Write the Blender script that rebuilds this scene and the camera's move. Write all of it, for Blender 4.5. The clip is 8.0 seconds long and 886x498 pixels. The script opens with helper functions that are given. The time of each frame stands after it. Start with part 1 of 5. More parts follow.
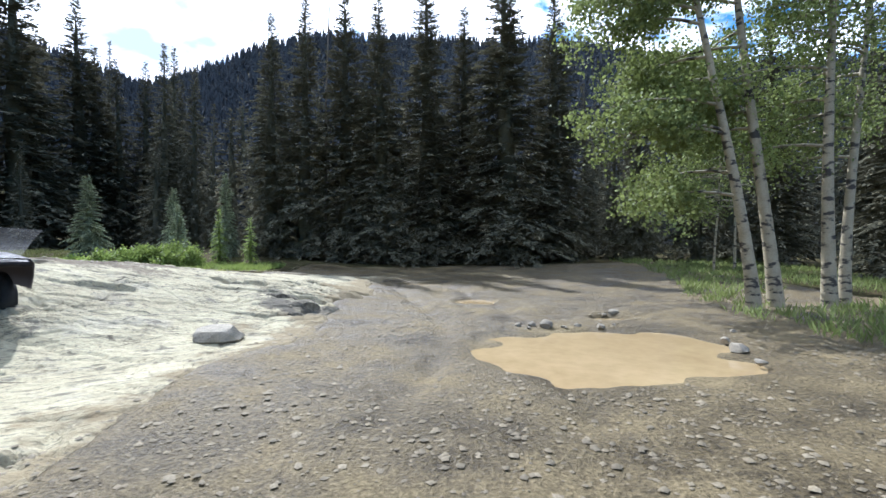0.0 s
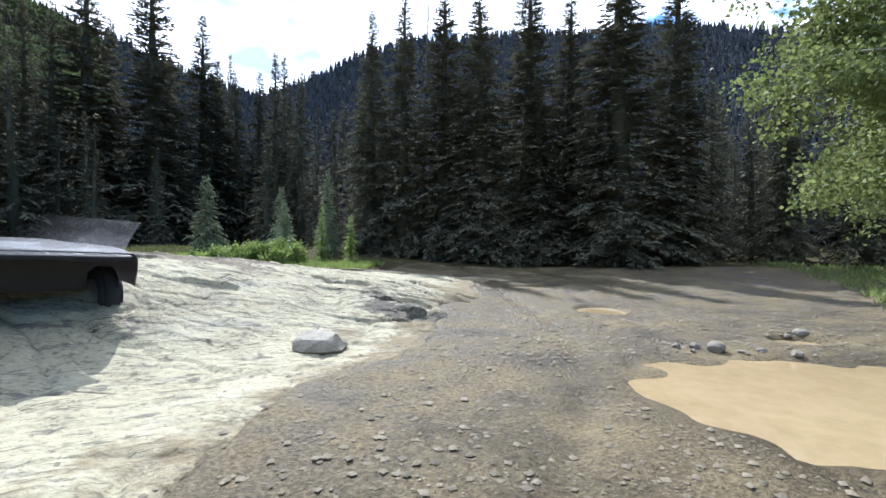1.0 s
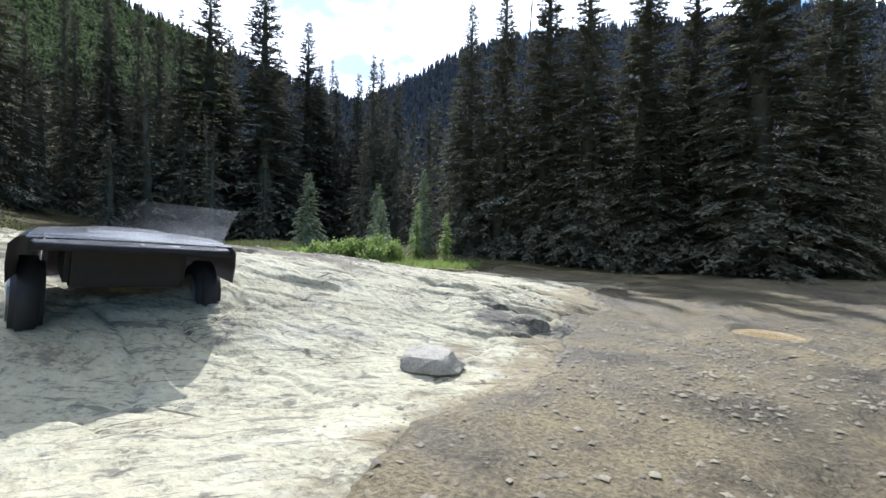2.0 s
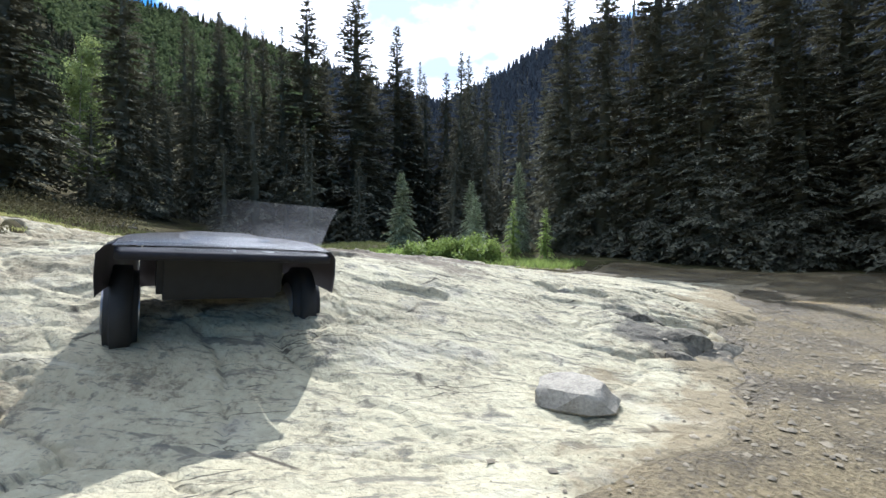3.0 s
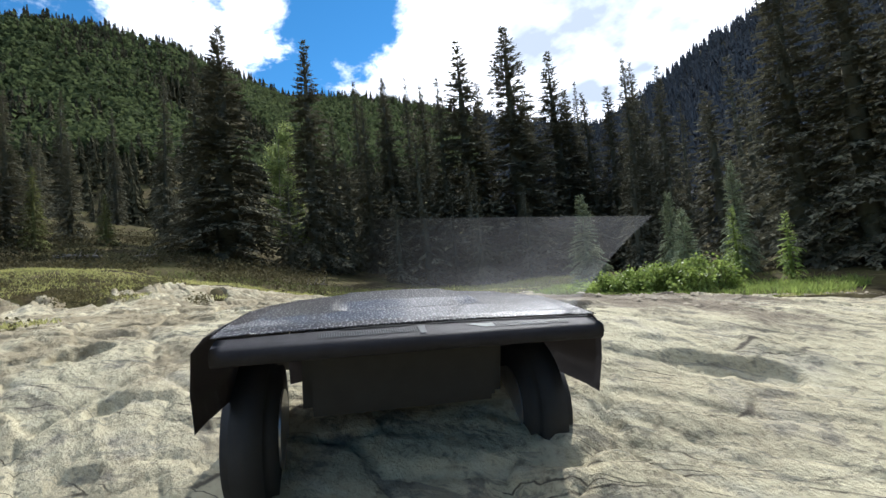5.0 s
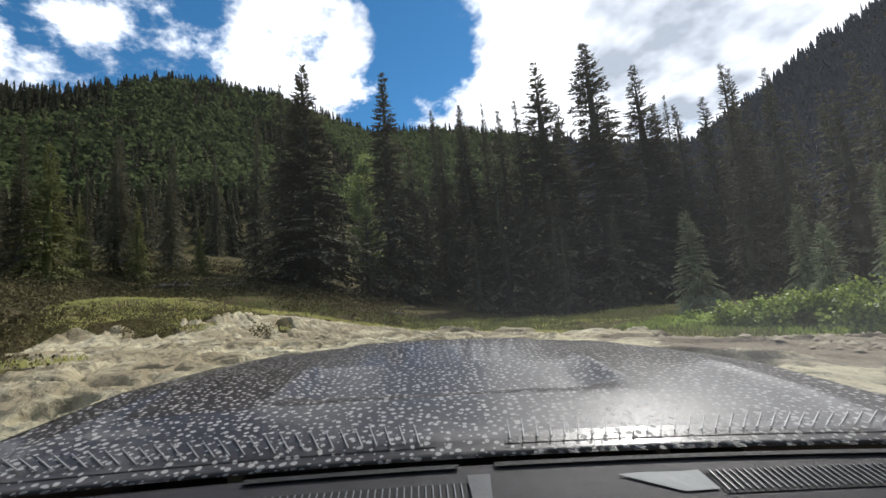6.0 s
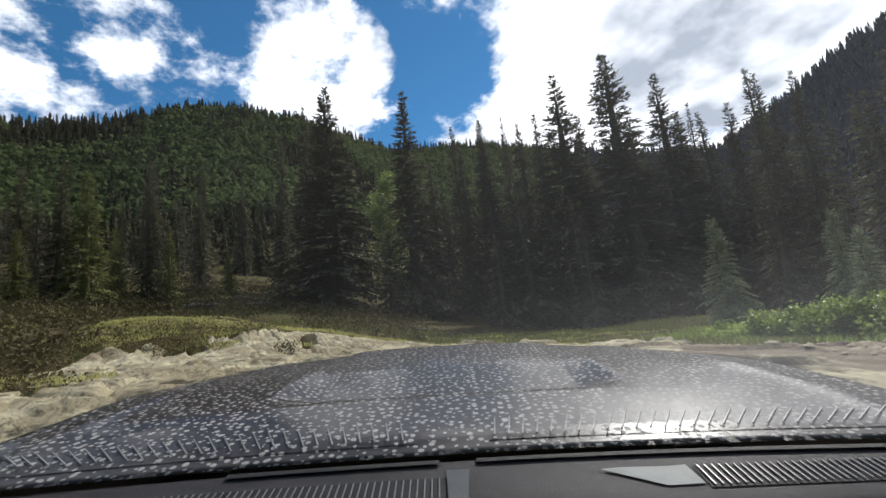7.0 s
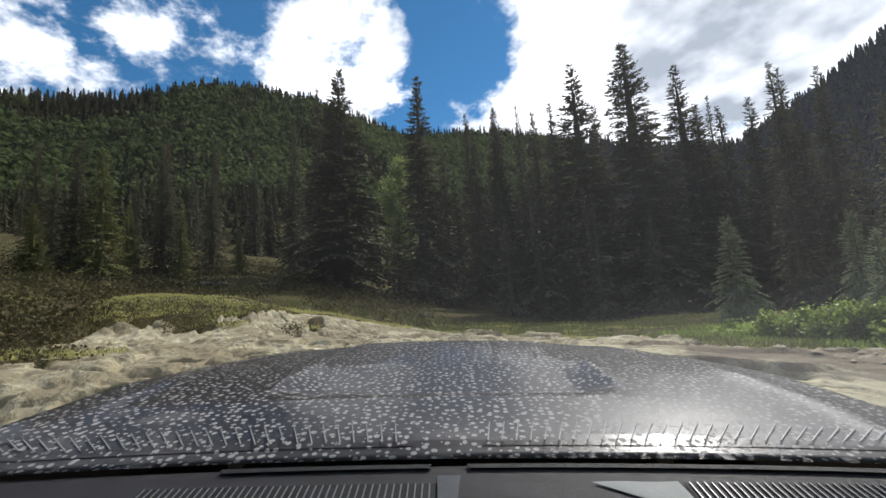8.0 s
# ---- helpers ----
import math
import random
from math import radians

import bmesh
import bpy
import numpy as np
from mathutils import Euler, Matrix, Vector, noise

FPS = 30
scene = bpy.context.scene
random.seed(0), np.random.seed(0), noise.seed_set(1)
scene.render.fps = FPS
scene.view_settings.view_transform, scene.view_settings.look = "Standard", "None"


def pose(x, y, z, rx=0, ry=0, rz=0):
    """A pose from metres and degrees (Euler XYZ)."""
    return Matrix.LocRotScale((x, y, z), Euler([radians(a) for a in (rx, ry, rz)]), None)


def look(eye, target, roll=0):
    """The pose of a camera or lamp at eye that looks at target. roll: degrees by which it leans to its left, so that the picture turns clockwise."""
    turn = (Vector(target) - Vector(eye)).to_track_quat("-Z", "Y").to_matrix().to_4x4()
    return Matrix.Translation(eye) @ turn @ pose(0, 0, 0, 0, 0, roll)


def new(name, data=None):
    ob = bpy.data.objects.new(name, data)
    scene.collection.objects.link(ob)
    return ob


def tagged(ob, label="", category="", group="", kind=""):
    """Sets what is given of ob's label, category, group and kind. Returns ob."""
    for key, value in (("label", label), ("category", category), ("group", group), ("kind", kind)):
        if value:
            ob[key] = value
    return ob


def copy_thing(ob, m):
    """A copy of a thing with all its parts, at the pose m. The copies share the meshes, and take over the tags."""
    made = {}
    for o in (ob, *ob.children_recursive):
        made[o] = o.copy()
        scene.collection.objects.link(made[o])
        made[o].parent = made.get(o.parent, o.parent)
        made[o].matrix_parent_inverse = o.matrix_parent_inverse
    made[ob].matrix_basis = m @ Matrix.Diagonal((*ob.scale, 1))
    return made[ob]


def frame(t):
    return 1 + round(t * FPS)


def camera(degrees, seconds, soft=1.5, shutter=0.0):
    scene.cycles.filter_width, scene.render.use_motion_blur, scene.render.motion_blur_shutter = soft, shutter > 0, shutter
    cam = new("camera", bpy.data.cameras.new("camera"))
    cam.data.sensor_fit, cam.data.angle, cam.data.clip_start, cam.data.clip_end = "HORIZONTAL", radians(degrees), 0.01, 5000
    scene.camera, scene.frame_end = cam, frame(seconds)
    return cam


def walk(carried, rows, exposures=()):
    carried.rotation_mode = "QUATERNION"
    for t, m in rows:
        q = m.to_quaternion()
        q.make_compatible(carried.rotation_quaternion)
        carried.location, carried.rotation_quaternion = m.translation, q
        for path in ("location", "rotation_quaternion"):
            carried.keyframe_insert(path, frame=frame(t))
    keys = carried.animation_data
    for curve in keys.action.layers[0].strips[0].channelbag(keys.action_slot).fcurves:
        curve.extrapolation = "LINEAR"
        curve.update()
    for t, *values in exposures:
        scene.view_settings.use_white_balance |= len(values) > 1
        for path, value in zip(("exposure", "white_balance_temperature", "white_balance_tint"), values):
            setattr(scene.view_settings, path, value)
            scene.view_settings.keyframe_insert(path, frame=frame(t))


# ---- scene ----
cam = camera(87.8, 8.0)
PATH = [
    (0, (-1.462, 2.229, 1.422), (-1.477, 4.229, 1.392), -0.1),
    (0.5, (-1.709, 2.86, 1.393), (-1.913, 4.849, 1.343), -0.6),
    (1, (-2.058, 3.449, 1.387), (-2.461, 5.407, 1.353), 0.3),
    (1.5, (-2.428, 3.95, 1.382), (-3.02, 5.86, 1.366), 0.3),
    (2, (-2.852, 4.426, 1.362), (-3.612, 6.275, 1.323), 1.6),
    (3.5, (-4.038, 5.468, 1.358), (-5.276, 7.039, 1.33), -2.3),
    (4, (-4.471, 5.779, 1.377), (-5.827, 7.249, 1.383), -4.7),
    (4.5, (-4.843, 5.948, 1.403), (-6.322, 7.293, 1.458), -5.1),
    (6, (-6.559, 7.049, 1.479), (-8.32, 7.953, 1.763), -5.1),
    (6.5, (-6.535, 7.103, 1.462), (-8.333, 7.921, 1.78), -4.79),
    (7, (-6.53, 7.109, 1.441), (-8.322, 7.922, 1.8), -5.97),
    (7.5, (-6.53, 7.114, 1.449), (-8.329, 7.916, 1.792), -5.23),
    (8, (-6.526, 7.126, 1.467), (-8.344, 7.9, 1.774), -3.71),
]
EXPOSURES = [(0, 1.12, 5350, 13), (2, 1.1, 5370, 13), (3.5, 1.1, 5480, 13), (4.5, 1.02, 5620, 12), (6, 0.36, 6200, 11), (8, 0.26, 6200, 11)]
walk(cam, [(t, look(eye, target, roll)) for t, eye, target, roll in PATH], EXPOSURES)

# ---- light ----
SUN_AZ, SUN_EL = 30.0, 46.0          # degrees left of +y, and above the horizon
scene.view_settings.exposure = 0.0
world = bpy.data.worlds.new("sky")
scene.world = world
world.use_nodes = True


def aim(az, el):
    a, e = radians(az), radians(el)
    return Vector((-math.sin(a) * math.cos(e), math.cos(a) * math.cos(e), math.sin(e)))


def build_sky():
    nt = world.node_tree
    nt.nodes.clear()
    N, L = nt.nodes.new, nt.links.new
    out = N("ShaderNodeOutputWorld")
    sky = N("ShaderNodeTexSky")
    sky.sky_type, sky.sun_disc = "NISHITA", False
    sky.sun_elevation, sky.sun_rotation = radians(SUN_EL), radians(-SUN_AZ)
    sky.altitude, sky.dust_density, sky.ozone_density = 3000, 0.1, 1.2
    blue = N("ShaderNodeBackground")
    blue.inputs[1].default_value = 0.10
    deep = N("ShaderNodeHueSaturation")
    deep.inputs["Hue"].default_value, deep.inputs["Saturation"].default_value, deep.inputs["Value"].default_value = 0.488, 1.28, 1.0
    L(sky.outputs[0], deep.inputs["Color"])
    L(deep.outputs[0], blue.inputs[0])
    co = N("ShaderNodeTexCoord")
    sep = N("ShaderNodeSeparateXYZ")
    L(co.outputs["Generated"], sep.inputs[0])

    def math_node(op, a, b=None, c=None):
        n = N("ShaderNodeMath")
        n.operation = op
        for i, v in enumerate((a, b, c)):
            if v is None:
                continue
            if isinstance(v, (int, float)):
                n.inputs[i].default_value = v
            else:
                L(v, n.inputs[i])
        return n.outputs[0]

    # flat cloud deck seen in perspective
    up = math_node("ADD", math_node("MAXIMUM", sep.outputs[2], 0.0), 0.25)
    flat = N("ShaderNodeCombineXYZ")
    L(math_node("DIVIDE", sep.outputs[0], up), flat.inputs[0])
    L(math_node("DIVIDE", sep.outputs[1], up), flat.inputs[1])
    big = N("ShaderNodeTexNoise")
    big.inputs["Scale"].default_value, big.inputs["Detail"].default_value, big.inputs["Roughness"].default_value = 5.2, 12.0, 0.64
    L(flat.outputs[0], big.inputs["Vector"])
    total = math_node("MULTIPLY", math_node("SUBTRACT", big.outputs[0], 0.5), 2.7)
    # where cloud stands: direction, width in degrees, weight
    # (-140, 75) and (104, 56) are unseen clouds, added to whiten the hood's reflections
    for az, el, wide, weight in ((34, 44, 22, 1.0), (12, 38, 24, 0.75), (80, 31, 9, 0.62), (98, 33, 6.5, 0.42), (112, 25, 9, 0.45),
                                 (55, 22, 9, 0.6), (40, 23, 14, 0.75), (66, 44, 6, 0.45), (114, 36, 5, 0.3), (-30, 35, 25, 0.5), (61, 34, 7, -0.45), (92, 45, 10, -0.35), (-140, 75, 32, 0.5), (104, 56, 15, 0.55), (160, 40, 30, 0.4)):
        d = aim(az, el)
        dot = N("ShaderNodeVectorMath")
        dot.operation = "DOT_PRODUCT"
        L(co.outputs["Generated"], dot.inputs[0])
        dot.inputs[1].default_value = d
        ramp = N("ShaderNodeMapRange")
        ramp.interpolation_type = "SMOOTHSTEP"
        ramp.inputs["From Min"].default_value, ramp.inputs["From Max"].default_value = math.cos(radians(wide * 1.25)), math.cos(radians(wide * 0.35))
        ramp.inputs["To Max"].default_value = weight
        L(dot.outputs["Value"], ramp.inputs["Value"])
        total = math_node("ADD", total, ramp.outputs[0])
    cover = N("ShaderNodeMapRange")
    cover.interpolation_type = "SMOOTHSTEP"
    cover.inputs["From Min"].default_value, cover.inputs["From Max"].default_value = 0.12, 0.72
    L(total, cover.inputs["Value"])
    shade = N("ShaderNodeTexNoise")
    shade.inputs["Scale"].default_value, shade.inputs["Detail"].default_value = 4.2, 7.0
    L(flat.outputs[0], shade.inputs["Vector"])
    # the cloud thickens to grey ahead
    thick_dot, thick = N("ShaderNodeVectorMath"), N("ShaderNodeMapRange")
    thick_dot.operation = "DOT_PRODUCT"
    L(co.outputs["Generated"], thick_dot.inputs[0])
    thick_dot.inputs[1].default_value = aim(32, 27)
    thick.interpolation_type = "SMOOTHSTEP"
    thick.inputs["From Min"].default_value, thick.inputs["From Max"].default_value, thick.inputs["To Max"].default_value = math.cos(radians(14)), 1.0, 0.19
    L(thick_dot.outputs["Value"], thick.inputs["Value"])
    tone = math_node("SUBTRACT", shade.outputs[0], thick.outputs[0])
    grey = N("ShaderNodeValToRGB")
    grey.color_ramp.elements[0].position, grey.color_ramp.elements[0].color = 0.24, (0.24, 0.265, 0.30, 1)
    grey.color_ramp.elements[1].position, grey.color_ramp.elements[1].color = 0.64, (1.0, 1.0, 1.0, 1)
    L(tone, grey.inputs[0])
    white = N("ShaderNodeBackground")
    white.inputs[1].default_value = 1.75
    L(grey.outputs[0], white.inputs[0])
    mix = N("ShaderNodeMixShader")
    L(cover.outputs[0], mix.inputs[0])
    L(blue.outputs[0], mix.inputs[1])
    L(white.outputs[0], mix.inputs[2])
    L(mix.outputs[0], out.inputs[0])


build_sky()
sun = new("sun", bpy.data.lights.new("sun", "SUN"))
sun.data.energy, sun.data.angle, sun.data.color = 4.0, radians(0.5), (1.0, 0.95, 0.86)
sun.matrix_world = look(aim(SUN_AZ, SUN_EL) * 60, (0, 0, 0))


# ---- materials ----
def material(name, colours, scale=4.0, fine=60.0, rough=0.8, bump=0.2, dist=0.02, metal=0.0, coords="Object", per=0.0, through_light=0.0, ramp=(0.3, 0.5, 0.7), spec=0.5, wet=0.0):
    """Three colours mixed by coarse and fine noise, with a bump of the fine one; per: how far each piece differs in brightness."""
    m = bpy.data.materials.new(name)
    m.use_nodes = True
    nt = m.node_tree
    N, L = nt.nodes.new, nt.links.new
    b = nt.nodes["Principled BSDF"]
    co = N("ShaderNodeTexCoord")
    n1, n2 = N("ShaderNodeTexNoise"), N("ShaderNodeTexNoise")
    n1.inputs["Scale"].default_value, n1.inputs["Detail"].default_value, n1.inputs["Roughness"].default_value = scale, 6, 0.6
    n2.inputs["Scale"].default_value, n2.inputs["Detail"].default_value, n2.inputs["Roughness"].default_value = fine, 5, 0.65
    for n in (n1, n2):
        L(co.outputs[coords], n.inputs["Vector"])
    add = N("ShaderNodeMath")
    add.operation = "MULTIPLY_ADD"
    add.inputs[1].default_value = 0.45
    L(n2.outputs[0], add.inputs[0])
    half = N("ShaderNodeMath")
    half.operation = "MULTIPLY"
    half.inputs[1].default_value = 0.55
    L(n1.outputs[0], half.inputs[0])
    L(half.outputs[0], add.inputs[2])
    cr = N("ShaderNodeValToRGB")
    cr.color_ramp.elements.new(ramp[1])
    for e, p, c in zip(cr.color_ramp.elements, ramp, colours):
        e.position, e.color = p, (*c, 1)
    L(add.outputs[0], cr.inputs[0])
    colour = cr.outputs[0]
    if per:
        geo, info = N("ShaderNodeNewGeometry"), N("ShaderNodeObjectInfo")
        both = N("ShaderNodeMath")
        both.operation = "ADD"
        L(geo.outputs["Random Per Island"], both.inputs[0])
        L(info.outputs["Random"], both.inputs[1])
        mr = N("ShaderNodeMapRange")
        mr.inputs["From Max"].default_value = 2.0
        mr.inputs["To Min"].default_value, mr.inputs["To Max"].default_value = 1 - per, 1 + per
        L(both.outputs[0], mr.inputs["Value"])
        mul = N("ShaderNodeVectorMath")
        mul.operation = "SCALE"
        L(colour, mul.inputs[0])
        L(mr.outputs[0], mul.inputs["Scale"])
        colour = mul.outputs[0]
    L(colour, b.inputs["Base Color"])
    b.inputs["Roughness"].default_value, b.inputs["Metallic"].default_value = rough, metal
    b.inputs["Specular IOR Level"].default_value = spec
    if wet:
        damp = N("ShaderNodeMapRange")
        damp.inputs["From Min"].default_value, damp.inputs["From Max"].default_value = ramp[0], ramp[2]
        damp.inputs["To Min"].default_value, damp.inputs["To Max"].default_value = rough - wet, rough
        L(n1.outputs[0], damp.inputs["Value"])
        L(damp.outputs[0], b.inputs["Roughness"])
    if bump:
        bp = N("ShaderNodeBump")
        bp.inputs["Strength"].default_value, bp.inputs["Distance"].default_value = bump, dist
        L(add.outputs[0], bp.inputs["Height"])
        L(bp.outputs[0], b.inputs["Normal"])
    if through_light:
        tr, mx = N("ShaderNodeBsdfTranslucent"), N("ShaderNodeMixShader")
        L(colour, tr.inputs[0])
        mx.inputs[0].default_value = through_light
        out = nt.nodes["Material Output"]
        L(b.outputs[0], mx.inputs[1])
        L(tr.outputs[0], mx.inputs[2])
        L(mx.outputs[0], out.inputs[0])
    return m


M_ROCK = material("pale_rock", ((0.18, 0.157, 0.104), (0.36, 0.32, 0.208), (0.45, 0.405, 0.267)), 1.3, 16, 0.9, 1.0, 0.05, ramp=(0.38, 0.45, 0.6), spec=0.12)


def weather_and_shade_rock():
    """Bedrock's broad brown dust patches, dark specks of lichen and pits, painted pocket shade."""
    nt = M_ROCK.node_tree
    N, L = nt.nodes.new, nt.links.new
    b = nt.nodes["Principled BSDF"]
    co = N("ShaderNodeTexCoord")
    colour = b.inputs["Base Color"].links[0].from_socket
    for scale, detail, lo, hi, top, rgb in ((0.55, 7, 0.52, 0.68, 0.35, (0.30, 0.24, 0.15, 1)), (1.6, 8, 0.56, 0.66, 0.35, (0.30, 0.28, 0.24, 1)), (3.2, 9, 0.60, 0.66, 0.7, (0.10, 0.09, 0.075, 1)), (14, 7, 0.59, 0.66, 0.6, (0.11, 0.10, 0.08, 1))):
        n, mr, mix = N("ShaderNodeTexNoise"), N("ShaderNodeMapRange"), N("ShaderNodeMix")
        n.inputs["Scale"].default_value, n.inputs["Detail"].default_value, n.inputs["Roughness"].default_value = scale, detail, 0.62
        L(co.outputs["Object"], n.inputs["Vector"])
        mr.inputs["From Min"].default_value, mr.inputs["From Max"].default_value, mr.inputs["To Max"].default_value = lo, hi, top
        L(n.outputs[0], mr.inputs["Value"])
        mix.data_type = "RGBA"
        L(mr.outputs[0], mix.inputs["Factor"])
        L(colour, mix.inputs["A"])
        mix.inputs["B"].default_value = rgb
        colour = mix.outputs["Result"]
    # shade of small ledges painted as dark pockets along the strata, with pale streaks
    for size, lo, hi, top, rgb in (((1.9, 8.5, 4), 0.57, 0.64, 0.75, (0.125, 0.112, 0.088, 1)), ((5.5, 22, 8), 0.575, 0.65, 0.7, (0.14, 0.135, 0.105, 1)), ((1.1, 5.0, 3), 0.56, 0.68, 0.5, (0.45, 0.41, 0.30, 1))):
        turn, run, amount, blend = N("ShaderNodeMapping"), N("ShaderNodeTexNoise"), N("ShaderNodeMapRange"), N("ShaderNodeMix")
        turn.inputs["Rotation"].default_value = (0, 0, -0.62)
        stretch = N("ShaderNodeMapping")
        stretch.inputs["Scale"].default_value = size
        L(co.outputs["Object"], turn.inputs[0])
        L(turn.outputs[0], stretch.inputs[0])
        run.inputs["Scale"].default_value, run.inputs["Detail"].default_value, run.inputs["Roughness"].default_value, run.inputs["Distortion"].default_value = 1.0, 7, 0.6, 0.7
        L(stretch.outputs[0], run.inputs["Vector"])
        amount.inputs["From Min"].default_value, amount.inputs["From Max"].default_value, amount.inputs["To Max"].default_value = lo, hi, top
        L(run.outputs[0], amount.inputs["Value"])
        blend.data_type = "RGBA"
        L(amount.outputs[0], blend.inputs["Factor"])
        L(colour, blend.inputs["A"])
        blend.inputs["B"].default_value = rgb
        colour = blend.outputs["Result"]
    # dark cracks, running with the strata
    warp, add = N("ShaderNodeTexNoise"), N("ShaderNodeVectorMath")
    warp.inputs["Scale"].default_value, warp.inputs["Detail"].default_value = 1.6, 7
    L(co.outputs["Object"], warp.inputs["Vector"])
    add.operation = "MULTIPLY_ADD"
    add.inputs[1].default_value = (0.22, 0.22, 0)
    L(warp.outputs["Color"], add.inputs[0])
    L(co.outputs["Object"], add.inputs[2])
    for size, thin, lo, hi, noise_scale, turn in (((3.0, 0.34, 1), 0.010, 0.52, 0.60, 0.9, 0.62), ((1.1, 0.12, 1), 0.035, 0.53, 0.62, 1.7, 0.70)):
        mp, vo = N("ShaderNodeMapping"), N("ShaderNodeTexVoronoi")
        line, some, mask, dark, mix = N("ShaderNodeMapRange"), N("ShaderNodeTexNoise"), N("ShaderNodeMapRange"), N("ShaderNodeMath"), N("ShaderNodeMix")
        mp.vector_type = "TEXTURE"
        mp.inputs["Rotation"].default_value, mp.inputs["Scale"].default_value = (0, 0, turn), size
        L(add.outputs[0], mp.inputs[0])
        vo.voronoi_dimensions, vo.feature = "2D", "DISTANCE_TO_EDGE"
        vo.inputs["Scale"].default_value = 1.0
        L(mp.outputs[0], vo.inputs["Vector"])
        line.inputs["From Min"].default_value, line.inputs["From Max"].default_value = thin, thin * 0.3
        L(vo.outputs["Distance"], line.inputs["Value"])
        some.inputs["Scale"].default_value, some.inputs["Detail"].default_value = noise_scale, 6
        L(co.outputs["Object"], some.inputs["Vector"])
        mask.inputs["From Min"].default_value, mask.inputs["From Max"].default_value = lo, hi
        L(some.outputs[0], mask.inputs["Value"])
        dark.operation = "MULTIPLY"
        L(line.outputs[0], dark.inputs[0])
        L(mask.outputs[0], dark.inputs[1])
        mix.data_type = "RGBA"
        L(dark.outputs[0], mix.inputs["Factor"])
        L(colour, mix.inputs["A"])
        mix.inputs["B"].default_value = (0.085, 0.072, 0.052, 1)
        colour = mix.outputs["Result"]
    # brown dust carried onto the slab from the track, and soil and lichen towards the bank
    sep, wide = N("ShaderNodeSeparateXYZ"), N("ShaderNodeTexNoise")
    L(co.outputs["Object"], sep.inputs[0])
    wide.inputs["Scale"].default_value, wide.inputs["Detail"].default_value, wide.inputs["Roughness"].default_value = 1.1, 9, 0.68
    L(co.outputs["Object"], wide.inputs["Vector"])
    for x0, x1, lo, hi, rgb in ((-5.4, -3.6, 0.62, 0.30, (0.20, 0.155, 0.088, 1)), (-7.5, -11.5, 0.62, 0.46, (0.19, 0.155, 0.095, 1))):
        run, cut, amount, blend = N("ShaderNodeMath"), N("ShaderNodeMapRange"), N("ShaderNodeMapRange"), N("ShaderNodeMix")
        cut.inputs["From Min"].default_value, cut.inputs["From Max"].default_value = x0, x1
        cut.inputs["To Min"].default_value, cut.inputs["To Max"].default_value = lo + 0.08, hi
        L(sep.outputs[0], cut.inputs["Value"])
        run.operation = "SUBTRACT"
        L(wide.outputs[0], run.inputs[0])
        L(cut.outputs[0], run.inputs[1])
        L(run.outputs[0], amount.inputs["Value"])
        amount.inputs["From Min"].default_value, amount.inputs["From Max"].default_value, amount.inputs["To Max"].default_value = -0.04, 0.08, 0.8
        blend.data_type = "RGBA"
        L(amount.outputs[0], blend.inputs["Factor"])
        L(colour, blend.inputs["A"])
        blend.inputs["B"].default_value = rgb
        colour = blend.outputs["Result"]
    # gravelly brown patch on the shoulder of the slab, and a dark broken outcrop at its edge
    for spot, r0, r1, rgb in (((-8.6, 11.2, 1.1), 1.2, 2.7, (0.15, 0.12, 0.085, 1)), ((-4.4, 11.1, 0.3), 0.3, 1.5, (0.12, 0.108, 0.085, 1))):
        far, cut, run, amount, blend = N("ShaderNodeVectorMath"), N("ShaderNodeMapRange"), N("ShaderNodeMath"), N("ShaderNodeMapRange"), N("ShaderNodeMix")
        far.operation, run.operation, blend.data_type = "DISTANCE", "SUBTRACT", "RGBA"
        L(co.outputs["Object"], far.inputs[0])
        far.inputs[1].default_value = spot
        cut.inputs["From Min"].default_value, cut.inputs["From Max"].default_value = r0, r1
        cut.inputs["To Min"].default_value, cut.inputs["To Max"].default_value = 0.40, 0.74
        L(far.outputs["Value"], cut.inputs["Value"])
        L(wide.outputs[0], run.inputs[0])
        L(cut.outputs[0], run.inputs[1])
        amount.inputs["From Min"].default_value, amount.inputs["From Max"].default_value, amount.inputs["To Max"].default_value = -0.03, 0.06, 0.9
        L(run.outputs[0], amount.inputs["Value"])
        L(amount.outputs[0], blend.inputs["Factor"])
        L(colour, blend.inputs["A"])
        blend.inputs["B"].default_value = rgb
        colour = blend.outputs["Result"]
    L(colour, b.inputs["Base Color"])
    # broken, flaky grain
    flat, grain, pits, both, bp = N("ShaderNodeMapping"), N("ShaderNodeTexNoise"), N("ShaderNodeTexVoronoi"), N("ShaderNodeMath"), N("ShaderNodeBump")
    flat.inputs["Rotation"].default_value, flat.inputs["Scale"].default_value = (0, 0, -0.62), (2.6, 4.4, 4.0)
    L(co.outputs["Object"], flat.inputs[0])
    grain.inputs["Scale"].default_value, grain.inputs["Detail"].default_value, grain.inputs["Roughness"].default_value = 1.8, 10, 0.68
    pits.inputs["Scale"].default_value = 2.6
    L(flat.outputs[0], grain.inputs["Vector"])
    L(flat.outputs[0], pits.inputs["Vector"])
    both.operation = "MULTIPLY_ADD"
    both.inputs[1].default_value = 0.22
    L(pits.outputs["Distance"], both.inputs[0])
    L(grain.outputs[0], both.inputs[2])
    bp.inputs["Strength"].default_value, bp.inputs["Distance"].default_value = 0.7, 0.05
    L(both.outputs[0], bp.inputs["Height"])
    L(b.inputs["Normal"].links[0].from_socket, bp.inputs["Normal"])
    L(bp.outputs[0], b.inputs["Normal"])


